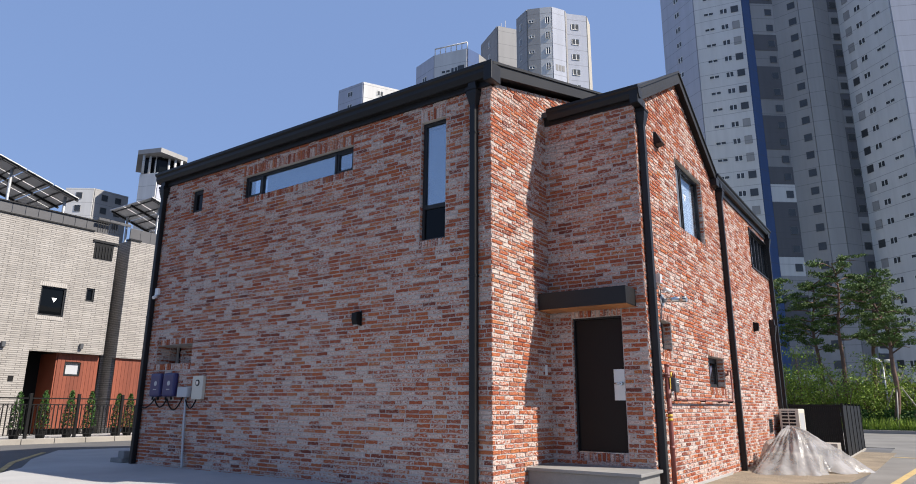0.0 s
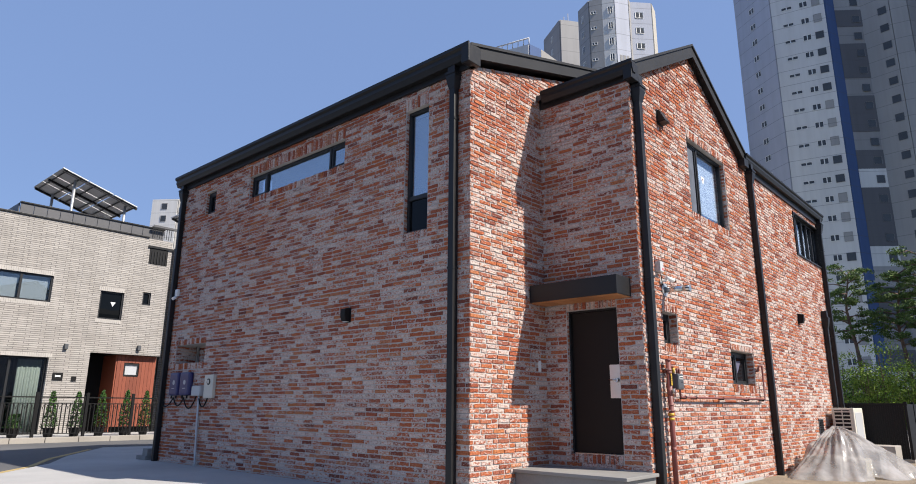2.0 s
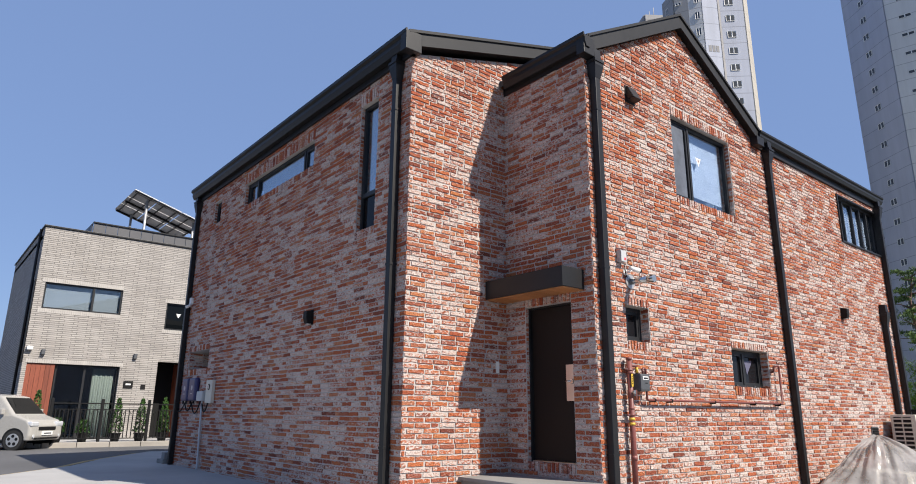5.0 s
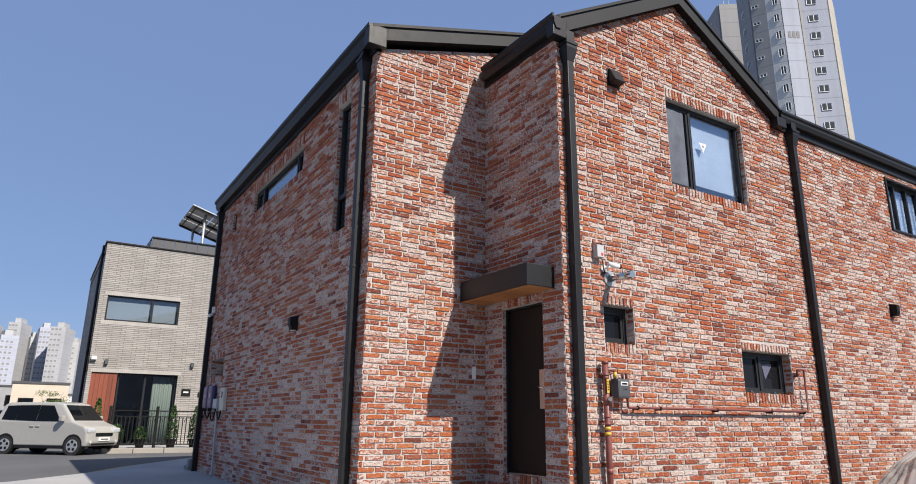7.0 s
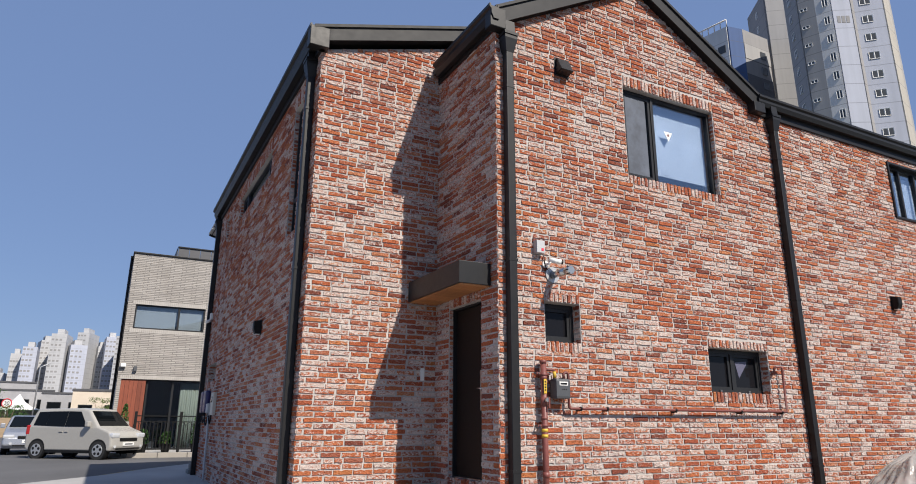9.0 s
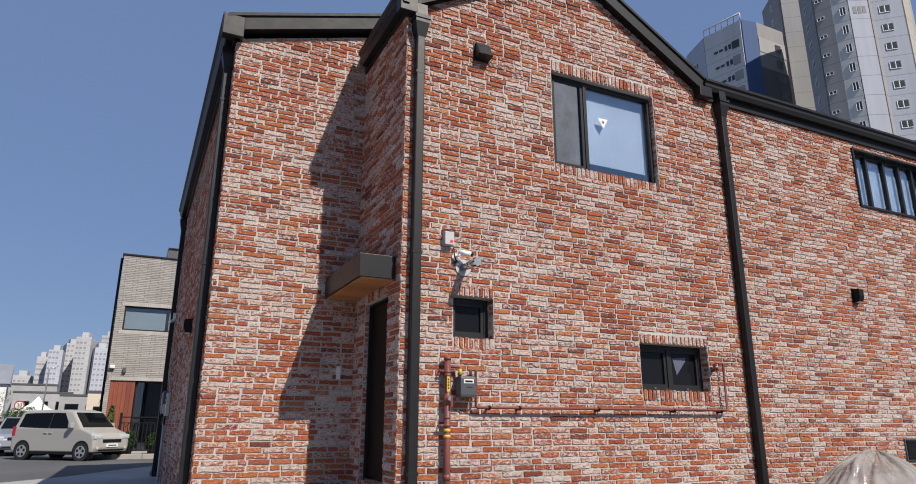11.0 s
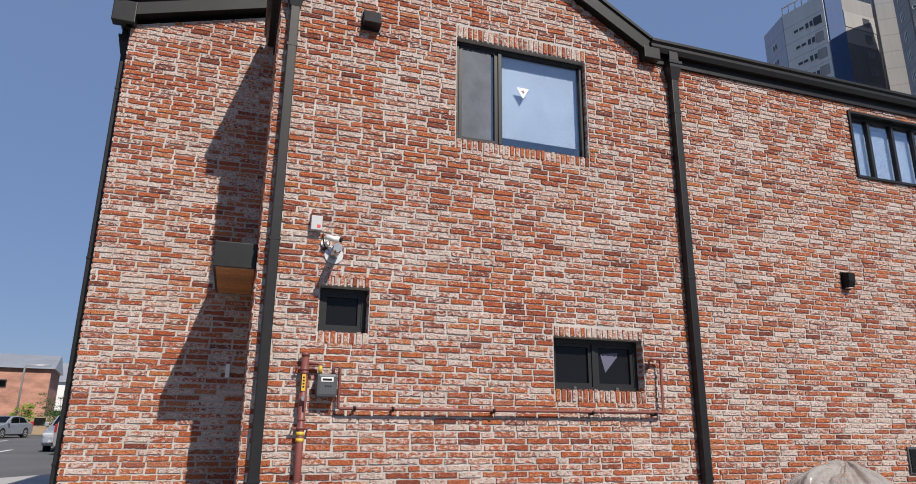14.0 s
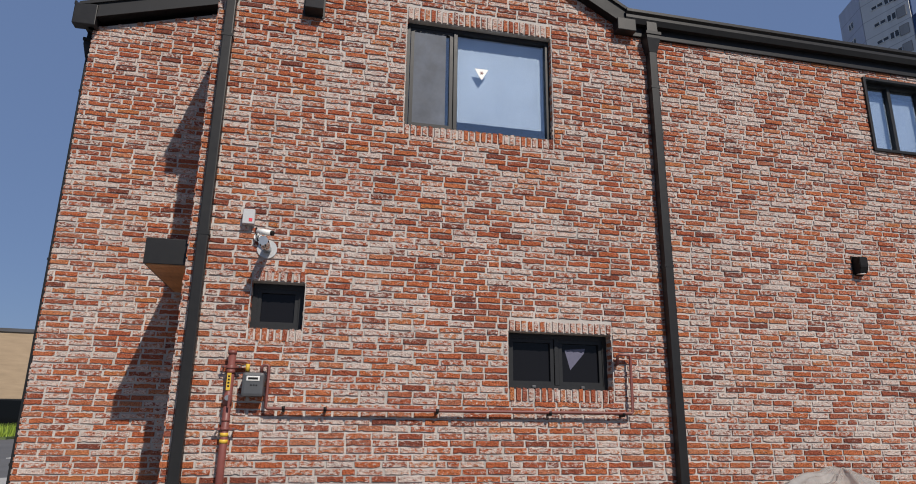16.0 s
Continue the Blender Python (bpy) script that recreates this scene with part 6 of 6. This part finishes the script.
for _ in range(9000):
    x, y, h = rng.uniform(-6, 14), 43.1 + rng.random() ** 1.5 * 4, rng.uniform(0.25, 0.75)
    a = rng.random() * 6.28
    b = len(v)
    dx, dy = 0.03 * math.cos(a), 0.03 * math.sin(a)
    v += [(x - dx, y - dy, 0.14), (x + dx, y + dy, 0.14), (x + rng.gauss(0, 0.12), y + rng.gauss(0, 0.12), 0.14 + h)]
    f.append((b, b + 1, b + 2))
tagged(bulk("tall_grass", v, f, "leaf"), "tall unmown green grass along the kerb", "grass", kind="stuff")
slab("lawn_2", [(-44.0, -7.2), (-56.0, -8.2), (-56.0, -22.0), (-44.0, -22.0)], -0.3, 0.1, "lawn", "grass verge before the tan building", "ground")
v, f = [], []
for _ in range(5000):
    x, y, h = rng.uniform(-55, -44.1), rng.uniform(-14, -7.4), rng.uniform(0.3, 0.9)
    if y > -7.3 + (x + 44) * 0.083:
        continue
    a = rng.random() * 6.28
    b = len(v)
    dx, dy = 0.04 * math.cos(a), 0.04 * math.sin(a)
    v += [(x - dx, y - dy, 0.09), (x + dx, y + dy, 0.09), (x + rng.gauss(0, 0.12), y + rng.gauss(0, 0.12), 0.09 + h)]
    f.append((b, b + 1, b + 2))
tagged(bulk("verge_grass", v, f, "leaf"), "tall green grass on the verge", "grass", kind="stuff")
shrub(on_ray(2.9, 5.6, -1.0, 0.002, 66), 3.0, 3.6, 90, "pine", "small dark pine beside the cream house")
shrub(on_ray(3.4, 8.5, -0.9828, -0.185, 62), 3.2, 3.4, 91, "conifer", "rounded green garden tree by the white house")
shrub(on_ray(3.4, 8.5, -0.991, -0.14, 70), 3.0, 3.0, 92, "conifer", "dark green garden shrub behind the sign")
shrub(on_ray(3.4, 10.0, -0.957, -0.29, 60), 1.8, 2.2, 93, "conifer", "small green shrub before the brick house")
shrub(on_ray(3.4, 10.0, -0.968, -0.25, 62), 1.8, 2.4, 94, "leaf", "small reddish-green tree before the brick house")


# ---- cars ----
def car(at, rz, paint, label, van):
    """A parked car, nose along local +x, wheels on z = 0."""
    t = thing("parked_car", label, "car", "parked cars", at, rz)
    L, W, H = (3.6, 1.6, 1.62) if van else (4.7, 1.8, 1.46)
    if van:
        side = [(-1.78, 0.36), (-1.80, 0.70), (-1.74, 1.05), (-1.60, 1.58), (-1.45, 1.66), (0.3, 1.68), (0.62, 1.62), (1.18, 1.06), (1.66, 0.90), (1.78, 0.74), (1.80, 0.42), (1.74, 0.28), (-1.70, 0.28)]
        base, belt, wb, wr = -1.22, 1.04, 2.50, 0.295
        glass = [((-1.50, 1.10), (-1.42, 1.54), (-0.985, 1.56), (-0.985, 1.08)), ((-0.97, 1.08), (-0.97, 1.56), (-0.20, 1.57), (-0.20, 1.06)), ((-0.18, 1.06), (-0.18, 1.57), (0.30, 1.56), (0.72, 1.06))]
        ws = ((0.66, 1.56), (1.14, 1.07))
    else:
        side = [(-2.3, 0.38), (-2.34, 0.7), (-2.25, 0.95), (-1.75, 1.02), (-1.2, 1.40), (-0.4, 1.46), (0.3, 1.42), (1.05, 0.98), (2.05, 0.82), (2.3, 0.62), (2.32, 0.36), (2.2, 0.24), (-2.2, 0.24)]
        base, belt, wb, wr = -1.38, 0.95, 2.75, 0.31
        glass = [((-1.45, 1.02), (-1.1, 1.34), (-0.5, 1.39), (-0.5, 1.0)), ((-0.44, 1.0), (-0.44, 1.39), (0.22, 1.36), (0.8, 0.99))]
        ws = ((0.36, 1.39), (1.0, 1.0))
    bm = bmesh.new()
    rows = []
    layers = [(-W / 2, 0.90), (-W / 2 + 0.05, 0.985), (-W / 2 + 0.2, 1.0), (W / 2 - 0.2, 1.0), (W / 2 - 0.05, 0.985), (W / 2, 0.90)]
    cz = 0.6
    for yy, k in layers:
        row = []
        for x, z in side:
            tuck = max(0.0, (z - belt) / (H - belt)) * 0.14
            y2 = yy * (1 - tuck / (W / 2)) if abs(yy) > W / 2 - 0.21 else yy
            kk = 1.0 - (1.0 - k) * 0.35
            row.append(bm.verts.new((x * kk, y2, cz + (z - cz) * kk)))
        rows.append(row)
    n = len(side)
    for a, b in zip(rows, rows[1:]):
        for i in range(n):
            bm.faces.new((a[i], a[(i + 1) % n], b[(i + 1) % n], b[i]))
    for cap in (rows[0], rows[-1]):          # each flank folds along the belt line
        bm.faces.new(cap[2:8])
        bm.faces.new(cap[7:] + cap[:3])
    bmesh.ops.recalc_face_normals(bm, faces=bm.faces)
    sharp = [e for e in bm.edges if len(e.link_faces) == 2 and e.calc_face_angle(0) > 0.3]
    bmesh.ops.bevel(bm, geom=sharp, offset=0.035, segments=3, affect="EDGES", profile=0.5)
    part("body", bm, paint, t)
    for s in (-1, 1):
        for q in glass:
            bm = bmesh.new()
            vs = []
            for d in (0.006, -0.02):
                for x, z in q:
                    tuck = (z - belt) / (H - belt) * 0.14
                    vs.append(bm.verts.new((x, s * (W / 2 - tuck + d), z)))
            bm.faces.new(vs[:4])
            bm.faces.new(vs[4:][::-1])
            for i in range(4):
                bm.faces.new((vs[i], vs[(i + 1) % 4], vs[4 + (i + 1) % 4], vs[4 + i]))
            part("side_window", bm, "darkglass", t)
        bm = bmesh.new()
        mx = 0.86 if van else 0.95
        bm_box(bm, mx - 0.08, s * (W / 2 + 0.02), belt + 0.02, mx + 0.06, s * (W / 2 + 0.18), belt + 0.20, 0.03)
        part("door_mirror", bm, paint, t)
        for x in ((-0.30, -0.08) if van else (-0.6, 0.35)):
            box_part("door_handle", t, paint, x - 0.07, s * (W / 2 - 0.002), belt - 0.16, x + 0.07, s * (W / 2 + 0.022), belt - 0.125, 0.008)
        hx = 1.60 if van else 2.1
        bm = bmesh.new()
        bm_box(bm, hx - 0.24, s * (W / 2 - 0.38), 0.70 if van else 0.6, hx + 0.2, s * (W / 2 - 0.01), 0.86 if van else 0.74, 0.05)
        part("headlight", bm, "lamp", t)
        tx = -1.72 if van else -2.22
        box_part("tail_light", t, "redlamp", tx - 0.05, s * (W / 2 - 0.16), 0.78, tx + 0.12, s * (W / 2 + 0.002), 1.1, 0.03)
        tube_part("fog_light", t, "lamp", [(1.74 if van else 2.27, s * 0.62, 0.42), (1.80 if van else 2.33, s * 0.62, 0.42)], 0.05, 10)
        for x in (base, base + wb):
            y0, y1 = s * (W / 2 - 0.2), s * (W / 2 + 0.008)
            bm = bmesh.new()
            bm_tube(bm, [(x, y0, wr), (x, y1, wr)], wr, 26)
            arch = bmesh.new()
            bm_tube(arch, [(x, y0, wr + 0.02), (x, s * (W / 2 + 0.003), wr + 0.02)], wr + 0.05, 26)
            part("wheel_arch", arch, "black", t)
            me = mesh_of("wheel", bm, "tyre")
            wheel = new("wheel", me)
            wheel.parent = t
            rim = bmesh.new()
            bm_tube(rim, [(x, y1, wr), (x, y1 + s * 0.008, wr)], wr * 0.68, 24)
            part("rim", rim, "galv", wheel, "silver alloy wheel")
            for k in range(5):
                a = k * 2 * math.pi / 5 + 0.3
                tube_part("rim_gap", wheel, "black", [(x + wr * 0.42 * math.cos(a), y1 + s * 0.004, wr + wr * 0.42 * math.sin(a)), (x + wr * 0.42 * math.cos(a), y1 + s * 0.012, wr + wr * 0.42 * math.sin(a))], wr * 0.17, 10)
    (x0, z0), (x1, z1) = ws
    bm = bmesh.new()
    a, b = W / 2 - 0.22, W / 2 - 0.12
    d = Vector((z0 - z1, 0, x1 - x0)).normalized() * 0.02
    if d.z < 0:
        d = -d
    vs = [bm.verts.new(Vector(p) + d * k) for k in (1.6, -1) for p in ((x0, -a, z0), (x1, -b, z1), (x1, b, z1), (x0, a, z0))]
    bm.faces.new(vs[:4])
    bm.faces.new(vs[4:][::-1])
    for i in range(4):
        bm.faces.new((vs[i], vs[(i + 1) % 4], vs[4 + (i + 1) % 4], vs[4 + i]))
    part("windscreen", bm, "darkglass", t)
    nx = 1.77 if van else 2.28
    box_part("grille", t, "black", nx - 0.05, -0.42, 0.58, nx + 0.035, 0.42, 0.70, 0.03)
    box_part("bumper_intake", t, "black", nx - 0.05, -0.55, 0.32, nx + 0.04, 0.55, 0.37, 0.01)
    box_part("number_plate", t, "white", nx, -0.26, 0.44, nx + 0.05, 0.26, 0.55, 0.005, "white number plate with a dark bar")
    box_part("plate_bar", t, "meter", nx + 0.05, -0.18, 0.475, nx + 0.053, 0.18, 0.515)
    box_part("sill", t, "black", base + 0.36, -W / 2 + 0.01, 0.2, base + wb - 0.36, W / 2 - 0.01, 0.29, 0.01)
    return t


heading = math.degrees(math.atan2(1.82, 1.61))
fx, fy = -22.9, 5.88
ux, uy = math.cos(radians(heading)), math.sin(radians(heading))
# the wheel nearest the camera stands on the car's right side
cx, cy = fx - ux * 1.28 - uy * 0.79, fy - uy * 1.28 + ux * 0.79
car((cx, cy, -0.06), heading, "carbeige", "small boxy beige car parked by the fence", True)
car((-29.8, 3.4, -0.06), 4, "carsilver", "silver sedan parked behind the beige car", False)
car((-50.2, -5.0, -0.06), -14, "carsilver", "grey-silver sedan parked down the street", False)

# ---- nearest bricks ----
for wall, rows in LATER:
    for m, k in rows:
        piece("brick", BRICK_SHAPES[k], wall, m)
